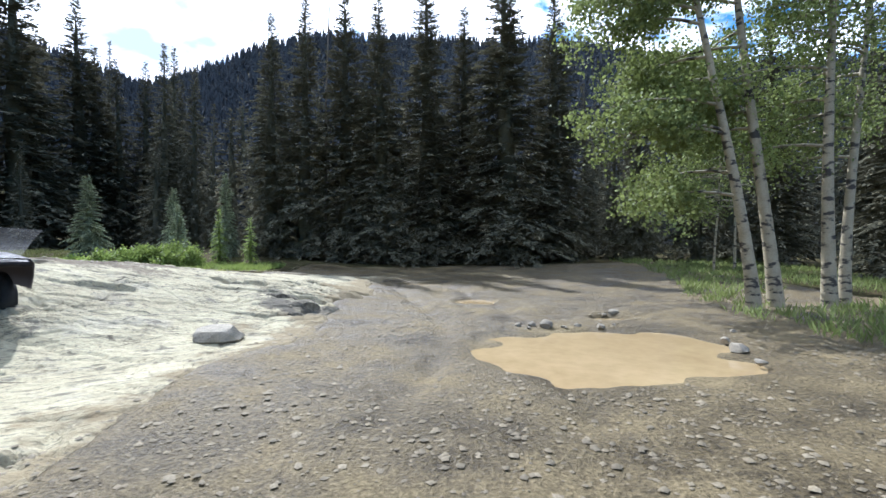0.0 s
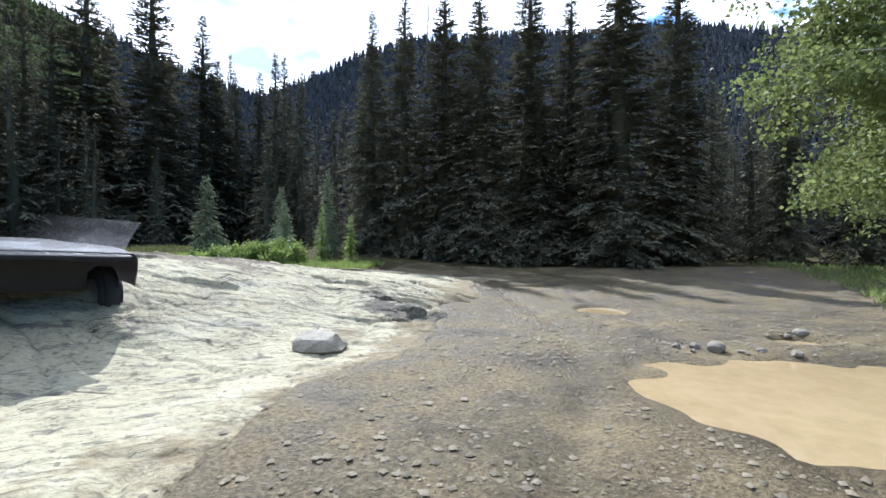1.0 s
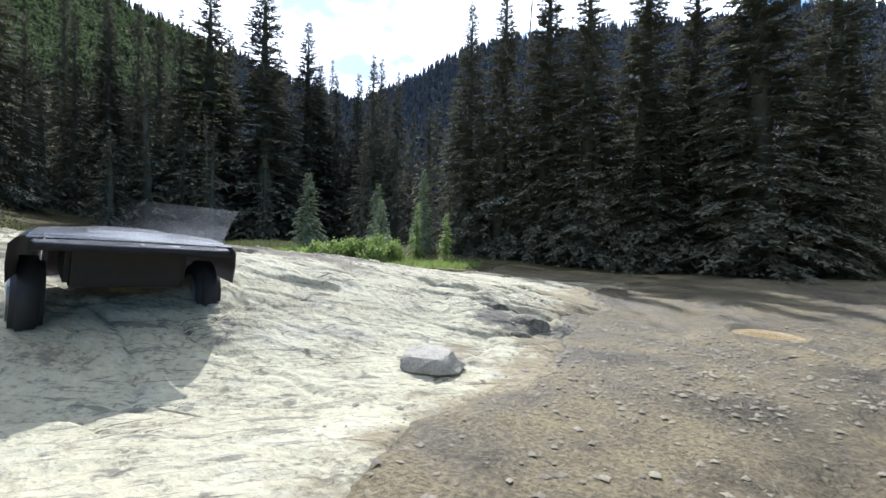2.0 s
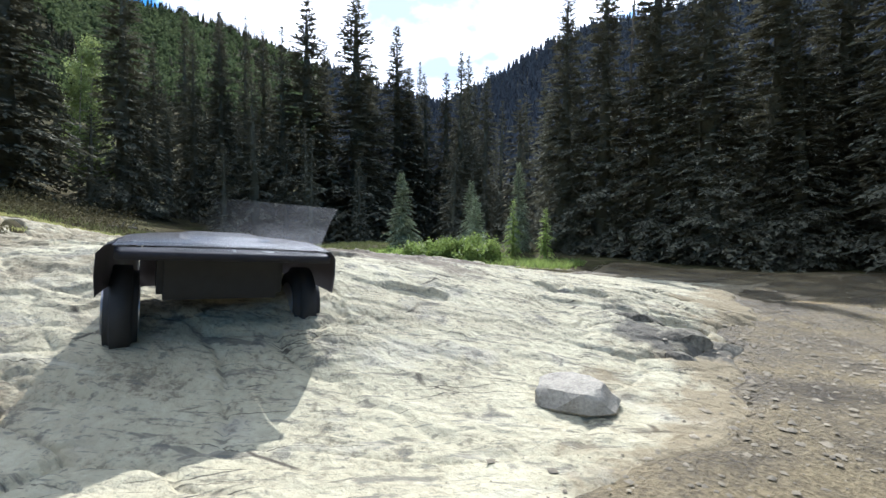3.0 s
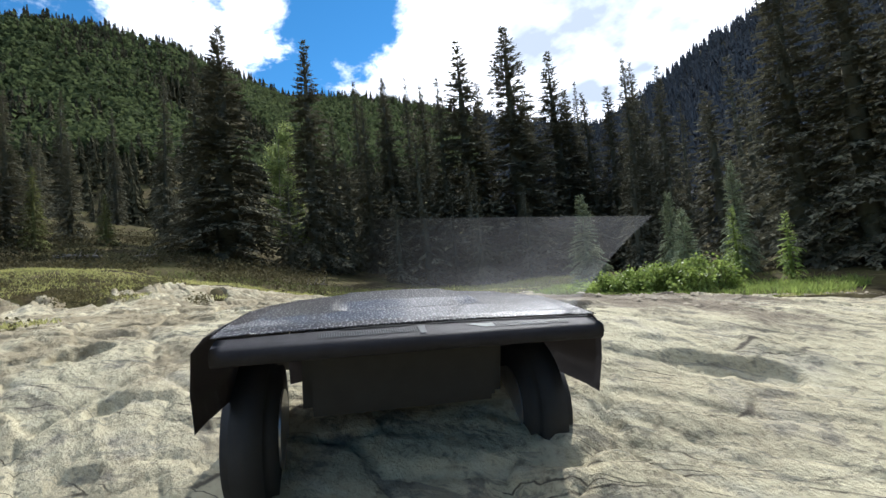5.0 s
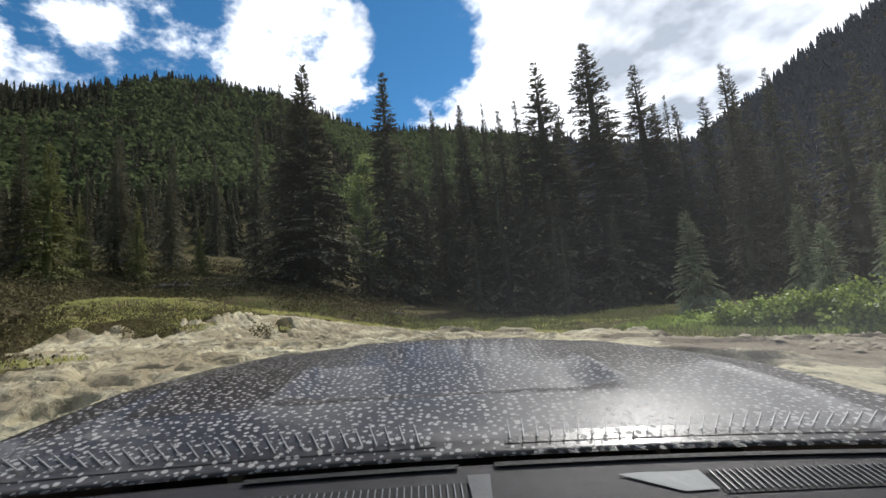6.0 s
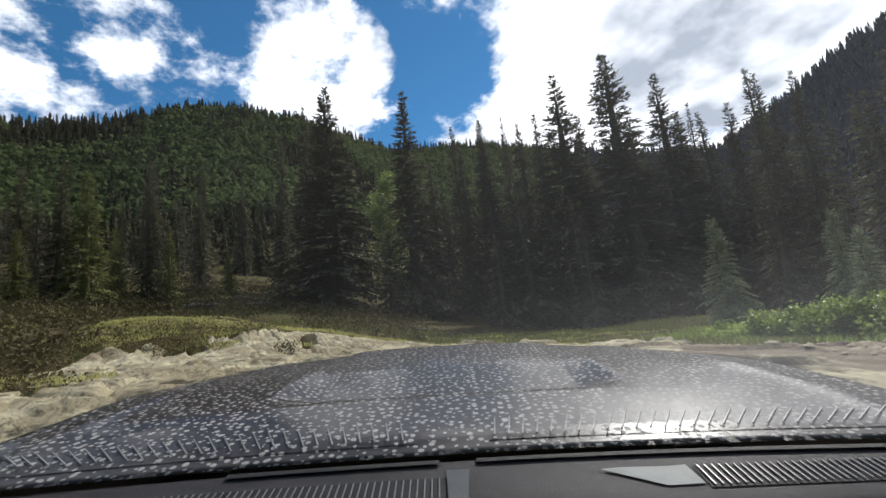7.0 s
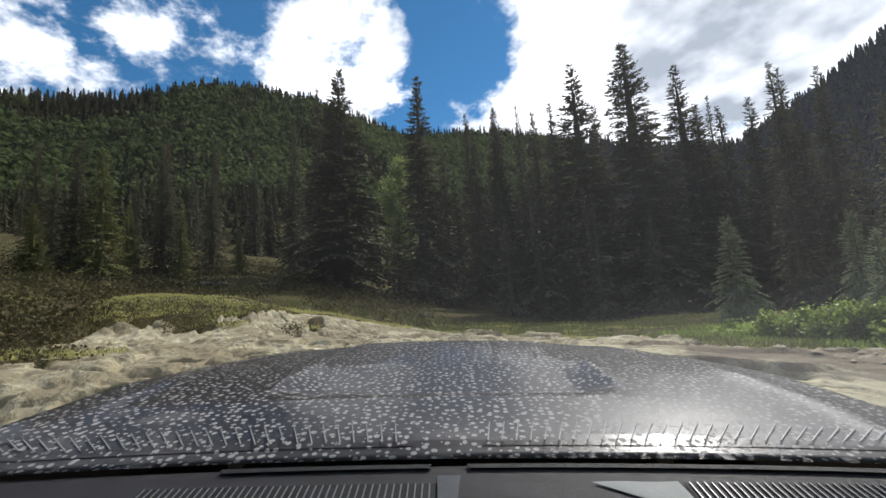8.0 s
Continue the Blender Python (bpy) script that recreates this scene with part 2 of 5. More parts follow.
weather_and_shade_rock()
M_STONE = material("grey_stone", ((0.12, 0.105, 0.08), (0.25, 0.22, 0.165), (0.37, 0.33, 0.25)), 5, 40, 0.9, 0.9, 0.02, per=0.3)
M_OUTCROP = material("dark_outcrop", ((0.06, 0.053, 0.04), (0.13, 0.115, 0.085), (0.25, 0.222, 0.16)), 3, 18, 0.9, 1.0, 0.06, ramp=(0.4, 0.5, 0.6), spec=0.12)
M_GRAVEL = material("gravel_stone", ((0.09, 0.072, 0.043), (0.18, 0.146, 0.09), (0.32, 0.268, 0.175)), 5, 60, 0.85, 0.4, 0.01, per=0.45)
M_HEATH = material("heath_leaves", ((0.075, 0.065, 0.033), (0.11, 0.095, 0.045), (0.17, 0.15, 0.065)), 0.4, 6, 0.9, 0.0, per=0.5, through_light=0.2, spec=0.1)
M_DIRT = material("dirt", ((0.032, 0.023, 0.010), (0.10, 0.075, 0.035), (0.215, 0.168, 0.087)), 0.8, 26, 0.85, 1.0, 0.08, ramp=(0.39, 0.49, 0.62), wet=0.45, spec=0.25)
M_SOIL = material("forest_soil", ((0.022, 0.019, 0.011), (0.045, 0.037, 0.019), (0.085, 0.066, 0.034)), 0.7, 14, 0.95, 0.6, 0.05, spec=0.03)


def mossy_soil():
    """Olive moss and short turf in patches over the soil."""
    nt = M_SOIL.node_tree
    N, L = nt.nodes.new, nt.links.new
    b = nt.nodes["Principled BSDF"]
    co = N("ShaderNodeTexCoord")
    colour = b.inputs["Base Color"].links[0].from_socket
    for scale, lo, hi, top, rgb in ((0.45, 0.46, 0.58, 0.6, (0.065, 0.065, 0.024, 1)), (1.9, 0.52, 0.64, 0.5, (0.11, 0.10, 0.038, 1)), (1.2, 0.56, 0.64, 0.7, (0.12, 0.095, 0.06, 1))):
        n, mr, mix = N("ShaderNodeTexNoise"), N("ShaderNodeMapRange"), N("ShaderNodeMix")
        n.inputs["Scale"].default_value, n.inputs["Detail"].default_value, n.inputs["Roughness"].default_value = scale, 9, 0.65
        L(co.outputs["Object"], n.inputs["Vector"])
        mr.inputs["From Min"].default_value, mr.inputs["From Max"].default_value, mr.inputs["To Max"].default_value = lo, hi, top
        L(n.outputs[0], mr.inputs["Value"])
        mix.data_type = "RGBA"
        L(mr.outputs[0], mix.inputs["Factor"])
        L(colour, mix.inputs["A"])
        mix.inputs["B"].default_value = rgb
        colour = mix.outputs["Result"]
    L(colour, b.inputs["Base Color"])


mossy_soil()
M_MUD = material("muddy_water", ((0.28, 0.20, 0.10), (0.34, 0.25, 0.13), (0.40, 0.30, 0.16)), 0.8, 6, 0.09, 0.02, 0.004)
M_GRASS = material("grass_blades", ((0.21, 0.21, 0.07), (0.36, 0.355, 0.125), (0.50, 0.46, 0.19)), 0.6, 6, 0.7, 0.0, per=0.4, through_light=0.45, spec=0.2)
M_NEEDLE = material("spruce_needles", ((0.092, 0.089, 0.062), (0.13, 0.125, 0.085), (0.18, 0.168, 0.108)), 0.5, 8, 0.9, 0.0, per=0.3, through_light=0.18, spec=0.05)
M_NEEDLE_YOUNG = material("young_spruce_needles", ((0.18, 0.21, 0.135), (0.25, 0.285, 0.175), (0.33, 0.365, 0.22)), 1.5, 12, 0.9, 0.0, per=0.4, through_light=0.2, spec=0.05)
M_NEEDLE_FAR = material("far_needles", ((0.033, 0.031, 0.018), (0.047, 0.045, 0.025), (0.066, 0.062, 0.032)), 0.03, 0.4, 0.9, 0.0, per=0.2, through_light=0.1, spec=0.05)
# air haze of the far mountain is mixed into this needle colour
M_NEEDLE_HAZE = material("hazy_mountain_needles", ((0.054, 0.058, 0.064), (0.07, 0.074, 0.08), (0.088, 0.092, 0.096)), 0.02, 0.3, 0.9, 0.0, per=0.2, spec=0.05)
M_ASPEN_FAR = material("far_aspen_leaves", ((0.05, 0.066, 0.03), (0.07, 0.09, 0.038), (0.098, 0.12, 0.05)), 0.03, 0.5, 0.9, 0.0, per=0.14, through_light=0.5, spec=0.05)
# lighter needles with sunlight mixed into the olive; the meadow grass borrows them
M_OLIVE_SUNLIT = material("sunlit_olive_needles", ((0.12, 0.13, 0.05), (0.175, 0.185, 0.07), (0.25, 0.25, 0.095)), 0.5, 8, 0.9, 0.0, per=0.45, through_light=0.25, spec=0.05)
M_LEAF = material("aspen_leaves", ((0.12, 0.15, 0.045), (0.21, 0.25, 0.08), (0.33, 0.37, 0.14)), 1.0, 9, 0.6, 0.0, per=0.5, through_light=0.45, spec=0.25)
M_BUSH = material("willow_leaves", ((0.16, 0.22, 0.05), (0.25, 0.32, 0.08), (0.36, 0.42, 0.13)), 1.5, 9, 0.5, 0.0, per=0.45, through_light=0.5, spec=0.2)
M_BARK = material("spruce_bark", ((0.045, 0.036, 0.03), (0.09, 0.072, 0.06), (0.15, 0.125, 0.1)), 6, 40, 0.9, 0.7, 0.03)
M_DEAD = material("weathered_wood", ((0.12, 0.10, 0.08), (0.19, 0.165, 0.135), (0.27, 0.24, 0.20)), 5, 50, 0.9, 0.5, 0.02, spec=0.1)
M_PAINT = material("grey_car_paint", ((0.046, 0.039, 0.036), (0.058, 0.05, 0.046), (0.072, 0.062, 0.058)), 3, 90, 0.34, 0.0, metal=0.0, spec=0.35)
M_BODY = material("grey_body_paint", ((0.046, 0.039, 0.036), (0.058, 0.05, 0.046), (0.072, 0.062, 0.058)), 3, 90, 0.4, 0.05, 0.001, spec=0.4)
M_PLASTIC = material("dark_plastic", ((0.026, 0.024, 0.026), (0.040, 0.037, 0.040), (0.06, 0.056, 0.06)), 8, 420, 0.6, 0.7, 0.002, spec=0.35)
M_BLACK = material("black_rubber", ((0.006, 0.006, 0.006), (0.012, 0.012, 0.012), (0.02, 0.02, 0.02)), 10, 300, 0.7, 0.2, 0.002)
M_SLAT_REFLECTION = material("slat_reflection", ((0.15, 0.15, 0.145), (0.2, 0.2, 0.195), (0.26, 0.26, 0.255)), 10, 200, 0.6, 0.1, 0.001)
# pale tone of the reflection imitated on the dashboard
M_REFLECTION_PATCH = material("paper", ((0.24, 0.255, 0.245), (0.28, 0.295, 0.285), (0.32, 0.335, 0.325)), 12, 300, 0.6, 0.05, 0.001)
M_CLIP = material("grey_strip", ((0.07, 0.075, 0.078), (0.10, 0.105, 0.108), (0.13, 0.135, 0.138)), 20, 300, 0.4, 0.1, 0.001)
M_RIM = material("alloy", ((0.3, 0.3, 0.31), (0.42, 0.42, 0.43), (0.5, 0.5, 0.5)), 10, 200, 0.35, 0.05, 0.001, metal=0.9)


def spotted_paint():
    """Dried drops and dust on the car's paint."""
    nt = M_PAINT.node_tree
    N, L = nt.nodes.new, nt.links.new
    b = nt.nodes["Principled BSDF"]
    b.inputs["Coat Weight"].default_value, b.inputs["Coat Roughness"].default_value = 0.6, 0.035
    co, mp, vo = N("ShaderNodeTexCoord"), N("ShaderNodeMapping"), N("ShaderNodeTexVoronoi")
    mp.inputs["Scale"].default_value = (64, 66, 4)
    vo.voronoi_dimensions, vo.feature = "2D", "F1"
    vo.inputs["Scale"].default_value, vo.inputs["Randomness"].default_value = 1.0, 0.9
    warp, moved = N("ShaderNodeTexNoise"), N("ShaderNodeVectorMath")
    warp.inputs["Scale"].default_value, warp.inputs["Detail"].default_value = 70, 3
    moved.operation = "MULTIPLY_ADD"
    moved.inputs[1].default_value = (0.5, 0.5, 0)
    L(co.outputs["Object"], mp.inputs[0])
    L(co.outputs["Object"], warp.inputs["Vector"])
    L(warp.outputs["Color"], moved.inputs[0])
    L(mp.outputs[0], moved.inputs[2])
    L(moved.outputs[0], vo.inputs["Vector"])
    # drops differ in size, and a few cells stay clean
    sizes, off = N("ShaderNodeSeparateColor"), N("ShaderNodeMath")
    L(vo.outputs["Color"], sizes.inputs[0])
    off.operation = "MULTIPLY_ADD"
    off.inputs[1].default_value = 0.24
    L(sizes.outputs[0], off.inputs[0])
    L(vo.outputs["Distance"], off.inputs[2])
    mr = N("ShaderNodeMapRange")
    mr.inputs["From Min"].default_value, mr.inputs["From Max"].default_value, mr.inputs["To Max"].default_value = 0.385, 0.29, 0.9
    L(off.outputs[0], mr.inputs["Value"])
    mix = N("ShaderNodeMix")
    mix.data_type = "RGBA"
    old = b.inputs["Base Color"].links[0].from_socket
    L(mr.outputs[0], mix.inputs["Factor"])
    L(old, mix.inputs["A"])
    mix.inputs["B"].default_value = (0.47, 0.455, 0.43, 1)
    L(mix.outputs["Result"], b.inputs["Base Color"])
    for name, a, c in (("Roughness", 0.34, 0.7), ("Coat Weight", 0.6, 0.05)):
        r = N("ShaderNodeMapRange")
        r.inputs["To Min"].default_value, r.inputs["To Max"].default_value = a, c
        L(mr.outputs[0], r.inputs["Value"])
        L(r.outputs[0], b.inputs[name])


spotted_paint()


def dust_glare_glass():
    m = bpy.data.materials.new("dust_glare_windscreen")
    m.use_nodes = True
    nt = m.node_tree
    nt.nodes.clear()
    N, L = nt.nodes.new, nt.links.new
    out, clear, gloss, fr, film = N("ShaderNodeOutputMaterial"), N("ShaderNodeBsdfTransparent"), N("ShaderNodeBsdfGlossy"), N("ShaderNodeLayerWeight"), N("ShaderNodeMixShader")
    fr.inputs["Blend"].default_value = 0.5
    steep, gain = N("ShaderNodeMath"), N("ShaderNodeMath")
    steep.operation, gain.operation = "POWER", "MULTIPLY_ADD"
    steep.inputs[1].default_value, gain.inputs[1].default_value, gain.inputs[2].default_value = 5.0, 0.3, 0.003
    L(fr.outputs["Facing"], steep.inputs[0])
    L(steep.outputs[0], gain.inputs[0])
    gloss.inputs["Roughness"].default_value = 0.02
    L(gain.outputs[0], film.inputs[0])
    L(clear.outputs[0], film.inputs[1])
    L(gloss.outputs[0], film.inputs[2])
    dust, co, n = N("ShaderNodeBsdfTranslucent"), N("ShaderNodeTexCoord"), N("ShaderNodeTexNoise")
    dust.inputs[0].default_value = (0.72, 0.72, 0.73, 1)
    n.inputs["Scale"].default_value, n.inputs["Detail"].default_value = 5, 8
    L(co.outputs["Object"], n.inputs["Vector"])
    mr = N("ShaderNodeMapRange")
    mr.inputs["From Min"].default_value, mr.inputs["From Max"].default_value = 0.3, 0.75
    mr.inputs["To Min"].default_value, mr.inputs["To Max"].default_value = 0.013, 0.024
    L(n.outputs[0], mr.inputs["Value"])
    # dust film made denser towards the right as painted sun glare
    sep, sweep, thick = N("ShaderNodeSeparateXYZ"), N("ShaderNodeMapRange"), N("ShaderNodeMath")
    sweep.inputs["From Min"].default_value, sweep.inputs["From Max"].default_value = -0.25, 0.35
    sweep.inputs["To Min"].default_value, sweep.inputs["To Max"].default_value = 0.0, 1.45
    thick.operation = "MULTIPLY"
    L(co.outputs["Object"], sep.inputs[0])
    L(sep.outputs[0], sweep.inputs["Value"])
    # denser low on the pane too, imitating glare over the hood
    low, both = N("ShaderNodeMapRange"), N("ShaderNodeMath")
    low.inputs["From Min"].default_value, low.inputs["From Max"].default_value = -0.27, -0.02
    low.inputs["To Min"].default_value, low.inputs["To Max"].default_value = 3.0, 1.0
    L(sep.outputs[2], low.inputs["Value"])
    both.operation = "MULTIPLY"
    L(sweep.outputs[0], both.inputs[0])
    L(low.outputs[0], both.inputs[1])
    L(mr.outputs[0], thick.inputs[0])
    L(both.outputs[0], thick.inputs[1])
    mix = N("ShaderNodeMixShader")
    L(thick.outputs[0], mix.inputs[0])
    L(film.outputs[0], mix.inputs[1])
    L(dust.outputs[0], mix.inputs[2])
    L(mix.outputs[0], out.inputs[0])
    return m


M_GLASS = dust_glare_glass()


def aspen_bark():
    m = material("aspen_bark", ((0.22, 0.185, 0.115), (0.33, 0.285, 0.19), (0.42, 0.375, 0.26)), 5, 40, 0.7, 0.3, 0.01)
    nt = m.node_tree
    N, L = nt.nodes.new, nt.links.new
    b = nt.nodes["Principled BSDF"]
    co, mp, n = N("ShaderNodeTexCoord"), N("ShaderNodeMapping"), N("ShaderNodeTexNoise")
    mp.inputs["Scale"].default_value = (3.5, 3.5, 7)
    n.inputs["Scale"].default_value, n.inputs["Detail"].default_value = 1.1, 5
    L(co.outputs["Object"], mp.inputs[0])
    L(mp.outputs[0], n.inputs["Vector"])
    mr = N("ShaderNodeMapRange")
    mr.inputs["From Min"].default_value, mr.inputs["From Max"].default_value = 0.54, 0.60
    L(n.outputs[0], mr.inputs["Value"])
    mix = N("ShaderNodeMix")
    mix.data_type = "RGBA"
    L(mr.outputs[0], mix.inputs["Factor"])
    L(b.inputs["Base Color"].links[0].from_socket, mix.inputs["A"])
    mix.inputs["B"].default_value = (0.045, 0.038, 0.03, 1)
    L(mix.outputs["Result"], b.inputs["Base Color"])
    return m


M_ASPEN = aspen_bark()


# ---- shape of the land ----
def smooth(a, b, v):
    t = np.clip((v - a) / (b - a), 0, 1)
    return t * t * (3 - 2 * t)


def vnoise(x, y, seed=0):
    xi, yi = np.floor(x).astype(np.int64), np.floor(y).astype(np.int64)
    fx, fy = x - xi, y - yi
    fx, fy = fx * fx * (3 - 2 * fx), fy * fy * (3 - 2 * fy)

    def h(i, j):
        n = (i * 374761393 + j * 668265263 + seed * 974634781) & 0x7FFFFFFF
        n = ((n ^ (n >> 13)) * 1274126177) & 0x7FFFFFFF
        return ((n ^ (n >> 16)) & 0xFFFF) / 65535.0

    return (h(xi, yi) * (1 - fx) + h(xi + 1, yi) * fx) * (1 - fy) + (h(xi, yi + 1) * (1 - fx) + h(xi + 1, yi + 1) * fx) * fy


def fbm(x, y, octaves=4, seed=0):
    total, amp = 0.0, 0.5
    for o in range(octaves):
        total = total + amp * (vnoise(x, y, seed + o * 17) - 0.5) * 2
        x, y, amp = x * 2.03 + 7.1, y * 2.03 + 3.7, amp * 0.5
    return total


RIDGE_AZ = (-180, -60, -32, -20, -14, 4, 15, 22, 28, 33, 41, 52, 59, 66, 71, 77, 83, 90, 95, 105, 112, 135, 180)
RIDGE_EL = (8, 13, 18, 21.6, 22.8, 23.8, 23.6, 21.2, 18.2, 16, 17.4, 21, 22.4, 22.8, 23, 25, 26.6, 27, 26.6, 23.8, 22.2, 15, 8)
RIDGE_R = (300, 330, 380, 400, 400, 400, 390, 380, 380, 390, 380, 330, 310, 290, 270, 220, 200, 190, 190, 190, 190, 220, 300)


def land(x, y):
    """Height of the ground, without small relief."""
    x, y = np.asarray(x, float), np.asarray(y, float)
    s = -0.75 * x + 0.66 * y
    slab = smooth(8.9, 12.6, s) * smooth(-2.2, -5.5, x) * np.clip(1.2 - 0.065 * np.clip(y - 9, 0, 20), 0.45, 1.2) * (1 - 0.35 * smooth(-8.5, -5, x))
    floor_z = 0.45 * smooth(22, 30, s) * smooth(-2, -8, x)
    bank = np.clip((-0.85 * (x + 6.5) - 0.53 * (y - 7.2)) - 10.5, 0, 60)
    bank = 0.26 * bank * bank / (bank + 2.0) + 0.12 * smooth(-9, -14, x) * smooth(15, 11, y)
    knoll = 0.85 * np.exp(-((x + 20.5) / 3.2) ** 2 - ((y - 5.8) / 3.6) ** 2) + 0.3 * np.exp(-((x + 18.6) / 2.4) ** 2 - ((y - 8.8) / 2.0) ** 2)
    road = 0.03 * np.clip(y - 13, 0, 14) * smooth(-6, 0, x) + 0.02 * np.clip(x - 2, 0, 8)
    dip = 0.17 * smooth(10.5, 15, y) * smooth(-16, -12, x) * smooth(-2, -5, x) + 0.08 * smooth(-10.5, -12.5, x) * smooth(6.5, 9, y)
    near = slab + floor_z + bank + knoll + road - dip * smooth(26, 21, y)
    dx, dy = x + 5.0, y - 7.0
    d = np.hypot(dx, dy)
    az = np.degrees(np.arctan2(-dx, dy))
    el, far = np.interp(az, RIDGE_AZ, RIDGE_EL), np.interp(az, RIDGE_AZ, RIDGE_R)
    rise = np.clip((d - 42) / (far - 42), 0, None)
    crest = np.tan(np.radians(el)) * far
    hill = crest * np.where(rise < 1, 0.62 * rise + 0.38 * rise * rise, 1 - 0.25 * np.clip(rise - 1, 0, 3))
    hill = hill + fbm(x / 45, y / 45, 3, 5) * 7 * np.clip(rise, 0, 1) * np.clip(1.4 - rise, 0.2, 1)
    w = smooth(42, 75, d)
    return np.minimum(near, 9) * (1 - w) + np.maximum(hill, np.minimum(near, 9) * (1 - 0.5 * w)) * w


def ground_z(x, y):
    return float(land(np.array([x]), np.array([y]))[0])


def soil(x, y):
    """Height of the grown-over ground with its small humps."""
    humps = 0.10 * fbm(x * 0.3, y * 0.3, 4, 61) + 0.04 * fbm(x * 1.3, y * 1.3, 2, 62)
    return land(x, y) + humps + 0.16 * fbm(x * 0.75, y * 0.75, 3, 63) * smooth(-11, -14, x) * smooth(-27, -24, x)


def rock_edge(x, y):
    """Above 0 inside the bare rock, in rough metres from its edge."""
    wob = fbm(x * 0.55, y * 0.55, 3, 31) * 0.9 + fbm(x * 2.2, y * 2.2, 2, 32) * 0.25
    right = -3.75 - x + 0.06 * (y - 10) * (y > 10) + wob
    back = 18.2 - (-0.47 * x + 0.88 * y) + wob + 1.6 * smooth(-9, -4, x)
    left = np.minimum(0.447 * (x + 12.4) + 0.894 * (y - 4.9), x + 18.3 + 0.2 * (y - 7)) + 0.8 * wob
    front = y + 1.5
    main = np.minimum(np.minimum(right, back), np.minimum(left, front))
    main = main - 2.4 * smooth(-11.2, -13.5, x) * smooth(0.0, 0.3, fbm(x * 0.7, y * 1.3, 3, 34))
    patch = 3.0 * (fbm(x * 0.55, y * 1.0, 3, 33) + 0.16) - 4 * smooth(-18.1, -19.2, x) - 4 * smooth(7.6, 8.6, y) - 4 * smooth(-13, -11, x) - 4 * smooth(4.3, 3.6, y)
    return np.maximum(main, np.minimum(patch, 0.5))


def plates(u, v, seed):
    """Broken plates: the height of each point's plate, and how near it lies to the joint with the next one."""
    iu, iv = np.floor(u).astype(np.int64), np.floor(v).astype(np.int64)
    f1, f2 = np.full(u.shape, 9.0), np.full(u.shape, 9.0)
    own = np.zeros(u.shape)

    def h(i, j, k):
        n = (i * 374761393 + j * 668265263 + (seed + k) * 974634781) & 0x7FFFFFFF
        n = ((n ^ (n >> 13)) * 1274126177) & 0x7FFFFFFF
        return ((n ^ (n >> 16)) & 0xFFFF) / 65535.0

    for a in (-1, 0, 1):
        for b in (-1, 0, 1):
            i, j = iu + a, iv + b
            du, dv = i + h(i, j, 1) - u, j + h(i, j, 2) - v
            d = np.hypot(du, dv)
            level = h(i, j, 3) - 0.5 + (h(i, j, 4) - 0.5) * du * 1.2 + (h(i, j, 5) - 0.8) * dv * 1.2
            nearer = d < f1
            f2 = np.where(nearer, f1, np.minimum(f2, d))
            own = np.where(nearer, level, own)
            f1 = np.where(nearer, d, f1)
    return own, f2 - f1


# hollows in the slab: place, half length, half width, depth, turn
PITS = ((-6.85, 9.45, 0.31, 0.10, 0.06, 0.7), (-8.25, 9.3, 0.5, 0.11, 0.07, 0.75), (-5.7, 11.6, 0.5, 0.10, 0.06, 0.6), (-4.2, 11.8, 0.45, 0.2, 0.08, 0.5), (-6.7, 14.0, 0.5, 0.12, 0.06, 0.5),
        (-10.5, 6.15, 0.26, 0.14, 0.11, 1.1), (-9.9, 5.6, 0.18, 0.10, 0.08, 1.0), (-11.4, 6.5, 0.22, 0.11, 0.08, 1.2), (-10.9, 5.5, 0.16, 0.12, 0.08, 0.9), (-9.4, 6.3, 0.16, 0.1, 0.07, 1.0))


